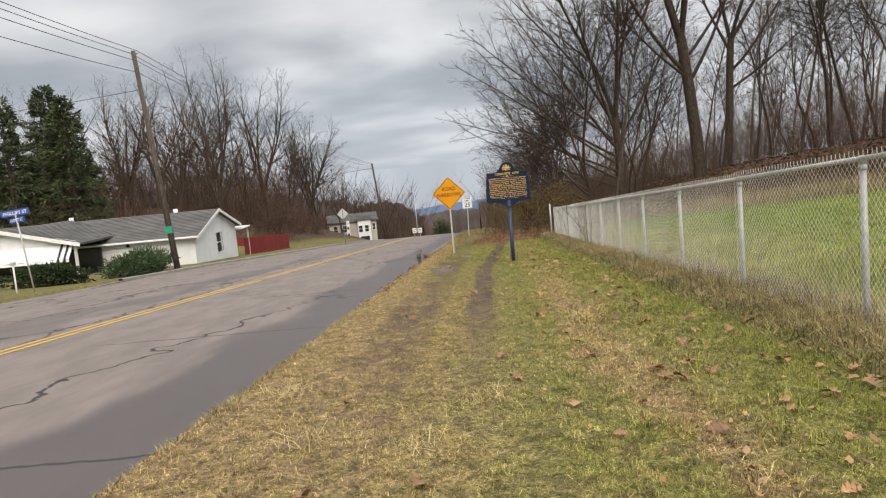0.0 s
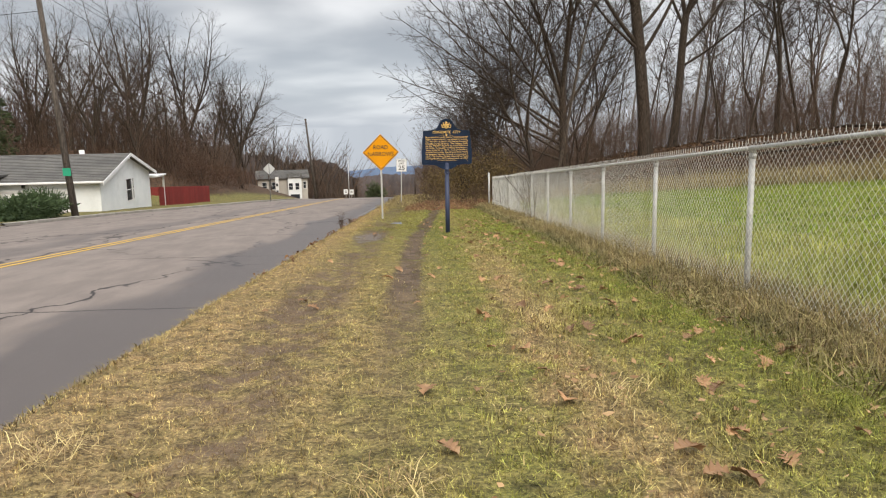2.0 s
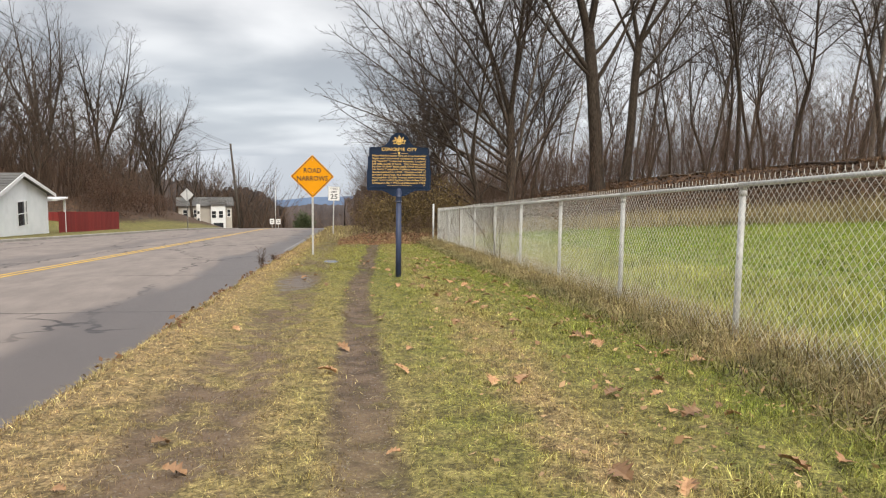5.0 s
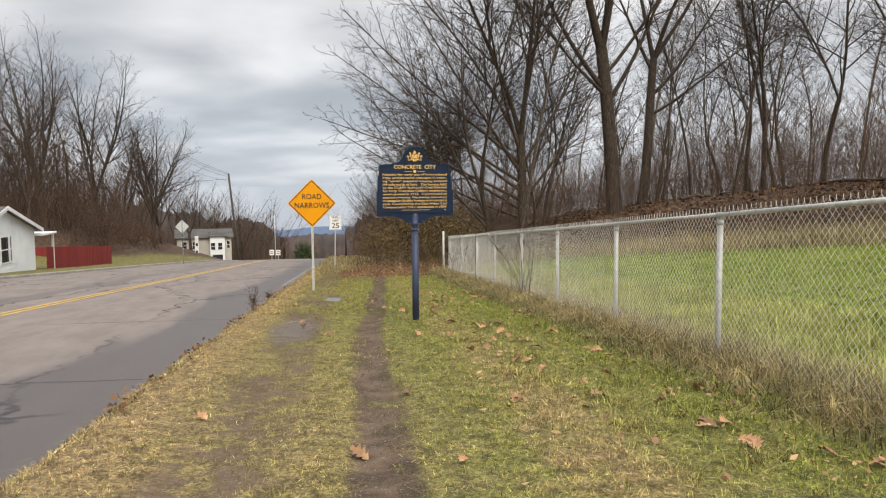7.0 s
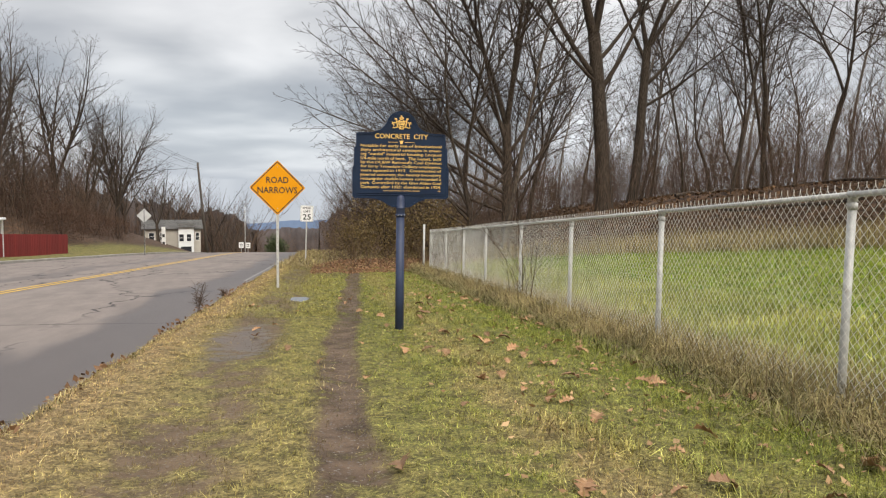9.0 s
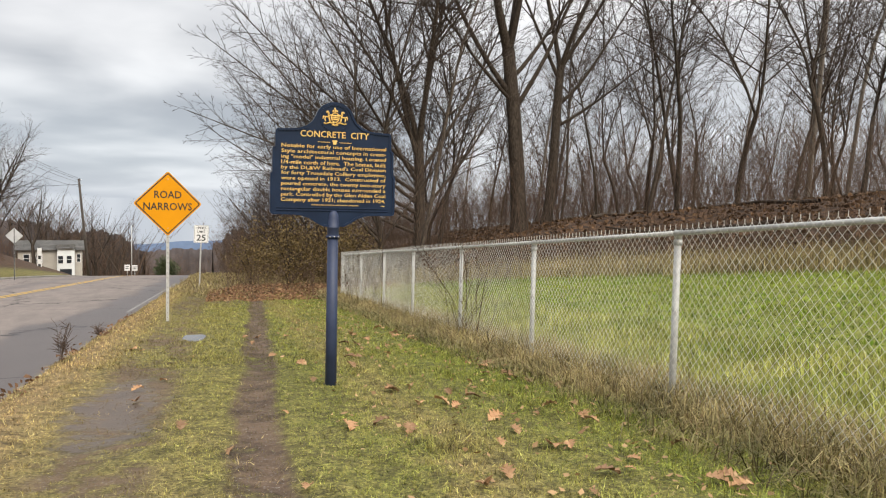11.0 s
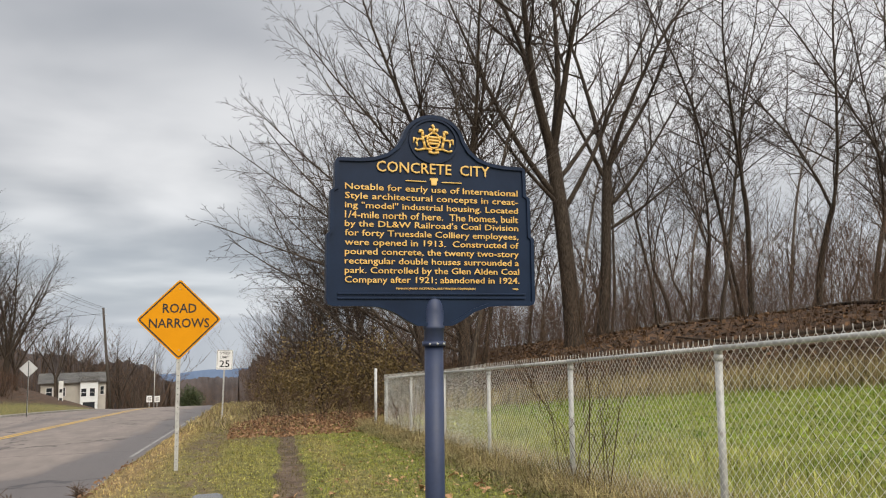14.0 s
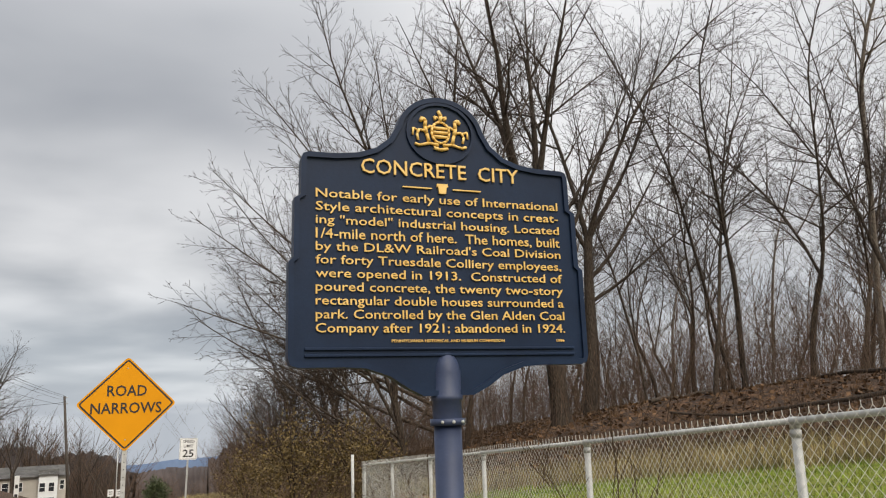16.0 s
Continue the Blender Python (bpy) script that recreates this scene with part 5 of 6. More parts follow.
for me, x, y, turn, size in ((ROAD_C, 7.4, 49.5, 10, 0.75), (ROAD_C, 6.6, 54.0, -20, 0.7), (ARCH_B, 9.6, 58.5, 15, 0.8), (ROAD_C, 6.8, 62.0, 0, 0.7), (ROAD_C, 13.5, 52.0, 130, 1.2), (ROAD_C, 7.6, 70.0, 20, 0.8), (ARCH_B, 10.4, 78.0, 0, 0.7), (ROAD_C, 8.6, 88.0, 0, 0.9), (ROAD_C, 10.6, 100.0, 0, 1.0), (ROAD_C, 11.0, 115.0, 30, 1.0)):
    plant_tree(me, x, y, turn, size, ROADTREE, "trees along the road")
for me, x, y, turn, size in ((WOOD_C, 24.5, 41.5, 40, 1.0), (WOOD_A, 22.0, 42.5, 200, 0.95), (WOOD_A, 28.5, 40.5, 90, 1.0), (WOOD_C, 31.0, 45.0, 150, 1.0)):
    plant_tree(me, x, y, turn, size, WOODTREE, "trees on the bank")
rw = random.Random(5)
spots = []
for i in range(4000):
    x, y = rw.uniform(9, 62), rw.uniform(26, 100)
    v = x - 0.065 * y
    if v < float(lawn_edge(y)) + 1.2 or math.hypot(x - 16.6, y - 46.6) < 3.5 or any(math.hypot(x - a, y - b) < 3.3 for a, b in spots):
        continue
    if math.degrees(math.atan2(x, y)) > 62:
        continue
    spots.append((x, y))
    if len(spots) >= 78:
        break
for i, (x, y) in enumerate(spots):
    me = WOOD_P if i % 11 == 5 else (WOOD_D if x - 0.065 * y > float(lawn_edge(y)) + 22 else (WOOD_A, WOOD_B, WOOD_C, WOOD_B)[i % 4])
    plant_tree(me, x, y, rw.uniform(0, 360), rw.uniform(0.75, 1.12), "slender pale-barked bare woodland tree" if me is WOOD_P else WOODTREE, "trees on the bank")
for i, (x, y, size) in enumerate(((-33, 84, 0.9), (-28.5, 80, 1.0), (-25.5, 92, 1.12), (-20.5, 84, 0.9), (-22.0, 100, 1.15), (-17.6, 92, 0.9), (-16.5, 102, 0.95), (-16.8, 109, 0.85), (-30, 104, 1.1), (-38, 96, 0.95), (-43, 88, 0.9), (-36, 112, 1.15), (-25, 76, 0.75), (-48, 80, 0.9), (-19.0, 116, 1.0), (-21.5, 76.5, 0.7))):
    plant_tree((OAK_A, OAK_B)[i % 2], x, y, i * 77, size, LEFTTREE, "trees behind the houses")
for i in range(54):
    x, y = rw.uniform(-62, -6), rw.uniform(160, 300)
    if i % 3 == 1:
        x, y = rw.uniform(-75, -17), rw.uniform(112, 165)
    if i % 3 == 2:
        y = rw.uniform(130, 300)
        x = 0.065 * y + rw.uniform(4, 40)
    plant_tree(FAR_A, x, y, i * 50, rw.uniform(0.75, 1.15), "distant bare tree down the valley", "trees down the valley")


def stems(name, spots, lo, hi, thick, seed, label, kind="stuff", mat=None, twigs=4):
    """Many thin leaning stems with a few twigs, as one undergrowth."""
    r = random.Random(seed)
    lines = []
    for x, y in spots:
        z = land_z(x, y)
        h = r.uniform(lo, hi)
        dx, dy = r.gauss(0, 0.3), r.gauss(0, 0.3)
        pts = [(x, y, z - 0.1), (x + dx * h * 0.4, y + dy * h * 0.4, z + h * 0.5), (x + dx * h + r.gauss(0, 0.1), y + dy * h, z + h)]
        w = thick * h / hi
        lines.append((pts, (w, w * 0.7, 0.003), 3))
        for k in range(twigs):
            s = r.uniform(0.3, 0.95)
            p = np.array(pts[0]) * (1 - s) + np.array(pts[2]) * s
            a = r.uniform(0, 6.3)
            L = h * r.uniform(0.15, 0.4)
            q = p + np.array((math.cos(a) * L * 0.6, math.sin(a) * L * 0.6, L * 0.7))
            lines.append(([p, q], (w * 0.45, 0.003), 3))
    v, q = tubes(lines)
    return tagged(new(name, mesh_np(name, v, [q], mat or BRUSH)), label, "undergrowth", kind=kind)


def scatter(n, x0, x1, y0, y1, ok, seed):
    r = random.Random(seed)
    out = []
    while len(out) < n:
        x, y = r.uniform(x0, x1), r.uniform(y0, y1)
        if ok(x, y, x - 0.065 * y):
            out.append((x, y))
    return out


stems("thicket", scatter(2000, 4, 70, 24, 95, lambda x, y, v: v > float(lawn_edge(y)) + (0.8 + 6 * ((x * 7.3 + y * 3.1) % 1.0) if y < 47 else 2.8) and math.atan2(x, y) < 1.08, 1), 0.4, 2.2, 0.009, 2, "bare brown woodland undergrowth on the bank", twigs=7)
stems("thicket", scatter(2400, 16, 90, 44, 120, lambda x, y, v: v - float(lawn_edge(y)) > 14 and math.atan2(x, y) < 1.1, 13), 2.0, 7.5, 0.026, 14, "dense dark undergrowth deep in the wood", twigs=9)
stems("thicket", scatter(2900, 12, 75, 26, 80, lambda x, y, v: 5 < v - float(lawn_edge(y)) < 27 and math.atan2(x, y) < 1.08, 17), 0.6, 4.2, 0.013, 18, "brown brush along the top of the bank", twigs=9)
stems("thicket", scatter(2200, 2.5, 24, 42, 135, lambda x, y, v: (2.9 if y < 50 else 0.2) < v < 10, 3), 1.0, 5.2, 0.013, 4, "dense bare brown roadside thicket", twigs=9)
stems("thicket", scatter(3000, -66, -13, 62, 120, lambda x, y, v: v < -19.5 and not (y < 71 and x > -23) and not (y > 92 and x > -19), 5), 1.5, 6.5, 0.035, 6, "bare brown undergrowth behind the houses", twigs=4)
stems("thicket", scatter(1700, -80, 50, 128, 320, lambda x, y, v: v > 4 or (x < -5 and (y > 160 or x < -25)), 7), 4, 13, 0.09, 8, "distant bare scrub down the valley", twigs=6)


stems("far_woods", scatter(1500, -75, 60, 168, 330, lambda x, y, v: (x < -5 and y < 270) or v > 3 or y > 240, 9), 8, 16, 0.13, 10, "distant bare brown woods filling the valley", twigs=9)
for i in range(22):
    plant_tree(FAR_A, rw.uniform(-27, -5.5), rw.uniform(148, 215), i * 63, rw.uniform(0.85, 1.2), "distant bare tree down the valley", "trees down the valley")


def leaf_cloud(n, centre, radii, size, seed, mat, name, hollow=0.5, narrow=0.5, base=None):
    """Many small leaves through an uneven rounded volume."""
    r = np.random.RandomState(seed)
    d = r.normal(size=(n, 3))
    d /= np.linalg.norm(d, axis=1)[:, None]
    lump = 1 + 0.22 * np.sin(d[:, 0] * 5 + seed) * np.sin(d[:, 1] * 4.3 + 2 * seed) + 0.15 * np.sin(d[:, 2] * 9 + d[:, 0] * 7)
    k = (hollow + (1 - hollow) * r.rand(n)) * lump
    P = np.asarray(centre) + d * k[:, None] * np.asarray(radii)
    if base is not None:
        P[:, 2] = np.maximum(P[:, 2], base)
    u = r.normal(size=(n, 3)) * 0.7 + d
    u /= np.linalg.norm(u, axis=1)[:, None]
    w = np.cross(u, r.normal(size=(n, 3)))
    w /= np.linalg.norm(w, axis=1)[:, None]
    s = size * (0.6 + 0.8 * r.rand(n))[:, None]
    V = np.stack([P, P + u * s * 0.5 + w * s * narrow * 0.5, P + u * s, P + u * s * 0.5 - w * s * narrow * 0.5], 1).reshape(-1, 3)
    F = np.arange(n * 4).reshape(-1, 4)
    return mesh_np(name, V, [F], mat)


def shrub(name, label, x, y, radii, n, size, mat, seed, narrow=0.5, hollow=0.4, stems_n=9, lift=0.8):
    z = land_z(x, y)
    root = thing(name, label, "shrub", at=pose(x, y, z))
    r = random.Random(seed)
    lines = []
    for i in range(stems_n):
        a = r.uniform(0, 6.3)
        e = (math.cos(a) * radii[0] * 0.7, math.sin(a) * radii[1] * 0.7, radii[2] * (lift + 0.6))
        lines.append(([(0, 0, -0.1), (e[0] * 0.35, e[1] * 0.35, e[2] * 0.5), e], (0.03, 0.02, 0.006), 4))
    v, q = tubes(lines)
    part("branchwork", mesh_np("branchwork", v, [q], TWIG, True), root)
    part("foliage", leaf_cloud(n, (0, 0, radii[2] * lift), radii, size, seed, mat, "foliage", hollow, narrow, 0.02), root)


shrub("clipped_hedge", "clipped dark green hedge in front of the porch", -22.3, 34.2, (2.6, 0.62, 0.5), 8000, 0.12, YEW, 3, 0.5, 0.75)
shrub("clipped_hedge", "clipped dark green hedge in front of the porch", -17.5, 34.0, (1.75, 0.62, 0.5), 7000, 0.12, YEW, 4, 0.5, 0.75)
shrub("juniper_bush", "spreading dark green juniper beside the driveway", -15.3, 39.0, (1.1, 3.1, 0.6), 9000, 0.26, JUNIPER, 5, 0.16, 0.5)
shrub("russet_shrub", "russet brown leafy shrub beside the red fence", -15.6, 75.5, (3.0, 2.8, 1.7), 5500, 0.10, RUSSET, 6, 0.5, 0.3)
shrub("russet_shrub", "russet brown leafy shrub on the bank", -19.5, 80, (4.0, 3.0, 2.2), 6500, 0.10, RUSSET, 7, 0.5, 0.3)
for x, y, a in ((-15.2, 85, 11), (-17.6, 81, 12), (-14.6, 92, 13), (-24, 74, 14), (-29, 73, 15)):
    shrub("russet_shrub", "russet brown leafy shrub on the bank", x, y, (2.6, 3.0, 1.35), 5000, 0.08, RUSSET, a, 0.5, 0.3)
stems("thicket", scatter(2200, -70, -14, 74, 112, lambda x, y, v: v < -21 and not (y > 90 and x > -20), 15), 3.5, 9.0, 0.04, 16, "tall dark undergrowth behind the houses", twigs=5)
shrub("yellowing_shrub", "tall shrub with yellowing olive leaves at the wood's edge", 5.0, 43.4, (1.7, 1.6, 1.75), 4800, 0.085, OLIVE, 8, 0.6, 0.25)
shrub("yellowing_shrub", "tall shrub with yellowing olive leaves at the wood's edge", 6.8, 42.2, (1.5, 1.4, 1.6), 4000, 0.085, OLIVE, 9, 0.6, 0.25)
shrub("yellowing_shrub", "low shrub with sparse yellowing leaves at the wood's edge", 3.9, 46.0, (1.3, 1.5, 1.3), 2600, 0.08, OLIVE, 18, 0.6, 0.25)
shrub("evergreen_bush", "distant rounded dark evergreen bush beside the road", 0.7, 140.0, (1.7, 1.7, 2.3), 5000, 0.35, NEEDLE, 10, 0.25, 0.4, 6, 1.0)


def conifer(x, y, h, w, seed):
    root = thing("conifer", "tall dark green conifer behind the house", "tree", "conifers behind the house", pose(x, y, land_z(x, y)))
    v, q = tubes([([(0, 0, -0.5), (0.05, 0, h * 0.5), (0, 0.05, h)], (0.28, 0.17, 0.02), 8)])
    part("trunk", mesh_np("trunk", v, [q], BARK, True), root)
    r = np.random.RandomState(seed)
    V, lines = [], []
    for i in range(150):
        s = 0.10 + 0.88 * (i + r.rand()) / 150
        a = r.rand() * 6.283
        L = w * (1 - s) ** 0.75 * (0.65 + 0.5 * r.rand()) + 0.3
        d = np.array((math.cos(a), math.sin(a), 0.1 - 0.3 * (1 - s)))
        p0 = np.array((0, 0, s * h))
        lines.append(([p0, p0 + d * L * 0.5, p0 + d * L + np.array((0, 0, 0.1 * L))], (0.04, 0.025, 0.008), 3))
        n = int(70 * L / w) + 14
        k = np.sqrt(r.rand(n))
        side = np.array((-math.sin(a), math.cos(a), 0))
        P = p0 + d * (k * L)[:, None] + side * (r.normal(size=n) * 0.24 * L * (1.1 - k))[:, None] + np.array((0, 0, 1)) * (r.normal(size=n) * 0.12)[:, None]
        u = d + r.normal(size=(n, 3)) * 0.55
        u /= np.linalg.norm(u, axis=1)[:, None]
        c = np.cross(u, r.normal(size=(n, 3)))
        c /= np.linalg.norm(c, axis=1)[:, None]
        t = (0.35 + 0.3 * r.rand(n))[:, None]
        V.append(np.stack([P, P + u * t * 0.5 + c * 0.07, P + u * t, P + u * t * 0.5 - c * 0.07], 1).reshape(-1, 3))
    v, q = tubes(lines)
    part("branchwork", mesh_np("branchwork", v, [q], BARK), root)
    V = np.concatenate(V)
    part("needles", mesh_np("needles", V, [np.arange(len(V)).reshape(-1, 4)], NEEDLE), root)


conifer(-33.0, 71.0, 13.0, 3.6, 1)
conifer(-37.5, 69.0, 13.5, 3.6, 2)
conifer(-42.5, 72.0, 15.0, 4.2, 3)
conifer(-38.0, 78.0, 12.5, 3.6, 4)

# ---- grass, leaves, small things ----


def grass(name, X, Y, H, W, mat, label, seed, droop=0.5, short=False):
    """Blades of grass, each a bent strip, as one stuff."""
    r = np.random.RandomState(seed)
    n = len(X)
    Z = land(X, Y) - 0.006
    a = r.rand(n) * 6.283
    b = r.rand(n) * 6.283
    lean = np.abs(r.normal(size=n)) * droop
    P = np.stack([X, Y, Z], -1)
    side = np.stack([np.cos(a), np.sin(a), 0 * a], -1) * (W * 0.5)[:, None]
    out = np.stack([np.cos(b), np.sin(b), 0 * b], -1)
    up = np.array((0, 0, 1.0))
    M = P + up * (H * 0.6)[:, None] + out * (H * lean * 0.35)[:, None]
    T = P + up * (H / (1 + 0.6 * lean))[:, None] + out * (H * lean)[:, None]
    if short:
        V = np.stack([P - side, P + side, T], 1).reshape(-1, 3)
        tagged(new(name, mesh_np(name, V, [np.arange(n * 3).reshape(-1, 3)], mat)), label, "grass", kind="stuff")
        return
    V = np.stack([P - side, P + side, M + side * 0.7, M - side * 0.7, T], 1).reshape(-1, 3)
    i = np.arange(n)[:, None] * 5
    tagged(new(name, mesh_np(name, V, [i + np.array([[0, 1, 2, 3]]), i + np.array([[3, 2, 4]])], mat)), label, "grass", kind="stuff")


def sow(n, v0, v1, y0, y1, seed, power=1.0):
    r = np.random.RandomState(seed)
    v = v0 + (v1 - v0) * r.rand(n)
    y = y0 + (y1 - y0) * r.rand(n) ** power
    return v + 0.065 * y, y, v, r


def thin_ruts(X, Y, v, r):
    """Fewer blades in the wheel ruts."""
    rut = np.maximum(np.exp(-((v - rut_line(Y)) / (0.14 + 0.1 * grain_at(X * 0.2, Y * 0.7))) ** 2), 0.8 * np.exp(-((v + 1.25) / 0.34) ** 2)) * np.clip((Y - 3.5) / 9, 0, 1)
    pool = ((X - 0.94) / 0.3) ** 2 + ((Y - 26.6) / 0.7) ** 2 < 1
    mud = pool | (((v + 1.25) / 0.42) ** 2 + ((Y - 20.8) / 1.7) ** 2 < 0.95)
    cinder = 0.6 * grain_at(X * 3, Y * 3) * np.clip(1 - np.abs(v - 0.32) / 0.4, 0, 1)
    return r.rand(len(X)) > np.maximum(np.maximum(rut * (0.35 + 0.65 * grain_at(X * 1.3, Y * 1.1)), cinder), mud * 0.85)


def grain_at(x, y):
    return 0.5 + 0.25 * np.sin(x * 2.3 + 1.3 * np.sin(y * 0.9)) * np.sin(y * 1.1 + 0.7 * x) + 0.25 * np.sin(x * 5.3 - y * 2.1) * np.sin(y * 3.7 + x)


STRAW = blade_material("dead_straw", ((0.30, 0.21, 0.09), (0.56, 0.44, 0.22)))
X, Y, v, r = sow(500000, -2.42, 2.9, 1.8, 24.0, 11, 1.55)
k = thin_ruts(X, Y, v, r)
X, Y, v = X[k], Y[k], v[k]
clump = 0.45 + 1.15 * (0.5 + 0.5 * np.sin(X * 31 + 3 * np.sin(Y * 17)) * np.sin(Y * 23 + 2 * np.sin(X * 13))) * (0.6 + 0.8 * grain_at(X * 2.3, Y * 2.3))
tall = 0.016 + 0.022 * r.rand(len(X)) + 0.022 * (v > 0.3) * r.rand(len(X)) + 0.04 * (np.abs(v - 2.5) < 0.45) * r.rand(len(X))
grass("mown_grass", X, Y, tall * clump, 0.0042 + 0.0042 * r.rand(len(X)), TURF, "short patchy green and straw-coloured verge grass", 21, 1.5, True)
X, Y, v, r = sow(70000, -2.42, 2.9, 23.0, 44.0, 12)
k = thin_ruts(X, Y, v, r)
X, Y = X[k], Y[k]
grass("mown_grass", X, Y, 0.03 + 0.04 * r.rand(len(X)), 0.010 + 0.007 * r.rand(len(X)), TURF, "short patchy green and straw-coloured verge grass", 22, 0.9, True)
X, Y, v, r = sow(15000, -2.42, 2.6, 1.8, 22.0, 18, 1.5)
k = grain_at(X, Y) + 0.25 * r.rand(len(X)) > 0.72 + 0.1 * np.clip(v, 0, 2)
X, Y = X[k], Y[k]
grass("dead_grass", X, Y, 0.02 + 0.03 * r.rand(len(X)), 0.003 + 0.003 * r.rand(len(X)), STRAW, "matted pale dead grass lying on the verge", 28, 2.2)
rt = np.random.RandomState(52)
TX, TY = [], []
for k in range(60):
    y0 = 3 + 20 * rt.rand() ** 1.3
    x0 = (0.9 + 1.9 * rt.rand()) + 0.065 * y0
    TX.append(x0 + 0.09 * rt.normal(size=110))
    TY.append(y0 + 0.12 * rt.normal(size=110))
TX, TY = np.concatenate(TX), np.concatenate(TY)
grass("grass_tufts", TX, TY, 0.06 + 0.08 * rt.rand(len(TX)), 0.004 + 0.003 * rt.rand(len(TX)), TURF, "longer drooping tufts of green and straw grass", 53, 1.6)
TX, TY = [], []
for x0, y0 in ((-0.95, 4.75), (-0.2, 4.4), (-1.4, 6.2), (1.55, 6.8), (1.7, 9.2), (0.2, 5.6)):
    TX.append(x0 + 0.10 * rt.normal(size=140))
    TY.append(y0 + 0.14 * rt.normal(size=140))
TX, TY = np.concatenate(TX), np.concatenate(TY)
grass("straw_tufts", TX, TY, 0.05 + 0.07 * rt.rand(len(TX)), 0.003 + 0.003 * rt.rand(len(TX)), STRAW, "pale flattened tufts of dead straw", 54, 2.4)
X, Y, v, r = sow(14000, -2.5, -2.15, 1.5, 48.0, 13)
grass("edge_grass", X, Y, 0.03 + 0.05 * r.rand(len(X)), 0.005 + 0.004 * r.rand(len(X)), TALL, "dry straw grass along the asphalt edge", 23, 1.6)
X, Y, v, r = sow(46000, 2.75, 3.75, 2.5, 40.0, 14)
grass("fence_grass", X, Y, (0.12 + 0.32 * r.rand(len(X)) ** 1.5) * (1 - 0.5 * np.abs(v - 3.3)), 0.004 + 0.004 * r.rand(len(X)), TALL, "tall dead grass tangled along the fence foot", 24, 1.3)
X, Y, v, r = sow(11000, -2.3, 3.2, 40.0, 78.0, 63)
grass("edge_grass", X, Y, 0.08 + 0.3 * r.rand(len(X)) ** 2, 0.012 + 0.014 * r.rand(len(X)), TALL, "dry tan grass beside the road at the crest", 64, 1.2)
X, Y, v, r = sow(15000, 2.45, 3.15, 3.0, 38.0, 61)
k = grain_at(X * 0.6, Y * 0.9) + 0.5 * r.rand(len(X)) > 0.45
X, Y = X[k], Y[k]
grass("matted_grass", X, Y, 0.05 + 0.17 * r.rand(len(X)), 0.006 + 0.006 * r.rand(len(X)), MATTED, "dark matted grass drooping from the fence foot", 62, 2.0)
X, Y, v, r = sow(45000, 3.5, 6.0, 4.0, 42.0, 15)
k = v < lawn_edge(Y)
X, Y, v = X[k], Y[k], v[k]
grass("lawn_grass", X, Y, 0.08 + 0.16 * r.rand(len(X)) * np.clip(1.6 - (v - 3.5) / 3, 0.3, 1), 0.006 + 0.006 * r.rand(len(X)), LAWNEDGE, "longer pale green grass behind the fence", 25, 0.7)
X, Y, v, r = sow(100000, 5.0, 22.0, 6.0, 44.0, 16)
k = v < lawn_edge(Y)
X, Y, v = X[k], Y[k], v[k]
grass("lawn_grass", X, Y, (0.05 + 0.06 * r.rand(len(X))) * (0.6 + 0.8 * grain_at(X * 0.4, Y * 1.5)), 0.02 + 0.014 * r.rand(len(X)), LAWN, "green lawn grass rising to the wood", 26, 0.7, True)
X, Y, v, r = sow(16000, 0, 7, 0, 1, 17)
s = r.rand(len(X))
Y = 20 + 24 * s
v = lawn_edge(Y) + r.normal(size=len(X)) * 0.9
grass("edge_grass", v + 0.065 * Y, Y, 0.3 + 0.5 * r.rand(len(X)), 0.010 + 0.01 * r.rand(len(X)), TALL, "tall dead grass along the foot of the wood", 27, 0.5)


def oak_leaf(seed):
    """A lobed, curled dead leaf lying flat."""
    r = random.Random(seed)
    bm = bmesh.new()
    L = 0.15
    rows = []
    for i in range(9):
        s = i / 8
        w = L * 0.34 * math.sin(math.pi * (0.12 + 0.83 * s)) * (1.35 if i % 2 else 0.5)
        z = 0.02 * math.sin(s * 3.1) + r.uniform(0, 0.006)
        c = 0.016 * (1 if i % 2 else 0.4)
        rows.append([bm.verts.new((-w, L * (s - 0.5) + (0.012 if i % 2 else 0), z + c + r.uniform(0, 0.012))), bm.verts.new((0, L * (s - 0.5), z)), bm.verts.new((w, L * (s - 0.5) + (0.012 if i % 2 else 0), z + c + r.uniform(0, 0.012)))])
    for a, b in zip(rows, rows[1:]):
        bm.faces.new((a[0], a[1], b[1], b[0]))
        bm.faces.new((a[1], a[2], b[2], b[1]))
    a = bm.verts.new((-0.002, -L * 0.5 - 0.03, 0.012))
    b = bm.verts.new((0.002, -L * 0.5 - 0.03, 0.012))
    bm.faces.new((a, b, rows[0][1]))
    out = bmesh.ops.extrude_face_region(bm, geom=list(bm.faces))
    bmesh.ops.translate(bm, vec=(0, 0, 0.0015), verts=[g for g in out["geom"] if isinstance(g, bmesh.types.BMVert)])
    return done("leaf", bm, OAKLEAF)


def leaves():
    root = thing("fallen_leaves", "scattered curled brown oak leaves on the grass", "leaves")
    kinds = [oak_leaf(i) for i in range(4)]
    r = random.Random(9)
    n = 0
    while n < 290:
        v, y = r.uniform(-1.6, 3.0), 1.5 + 26 * r.random() ** 1.2
        if r.random() > 0.12 + 0.88 * max(0.0, min(1.0, (v - 0.2) / 2.2)):
            continue
        x = v + 0.065 * y
        ob = part("leaf", kinds[n % 4], root, "", pose(x, y, land_z(x, y) + 0.018, r.uniform(-25, 25), r.uniform(-25, 25), r.uniform(0, 360)))
        k = r.uniform(0.4, 1.05)
        ob.scale = (k, k, k)
        n += 1


leaves()
r = np.random.RandomState(71)
n = 3600
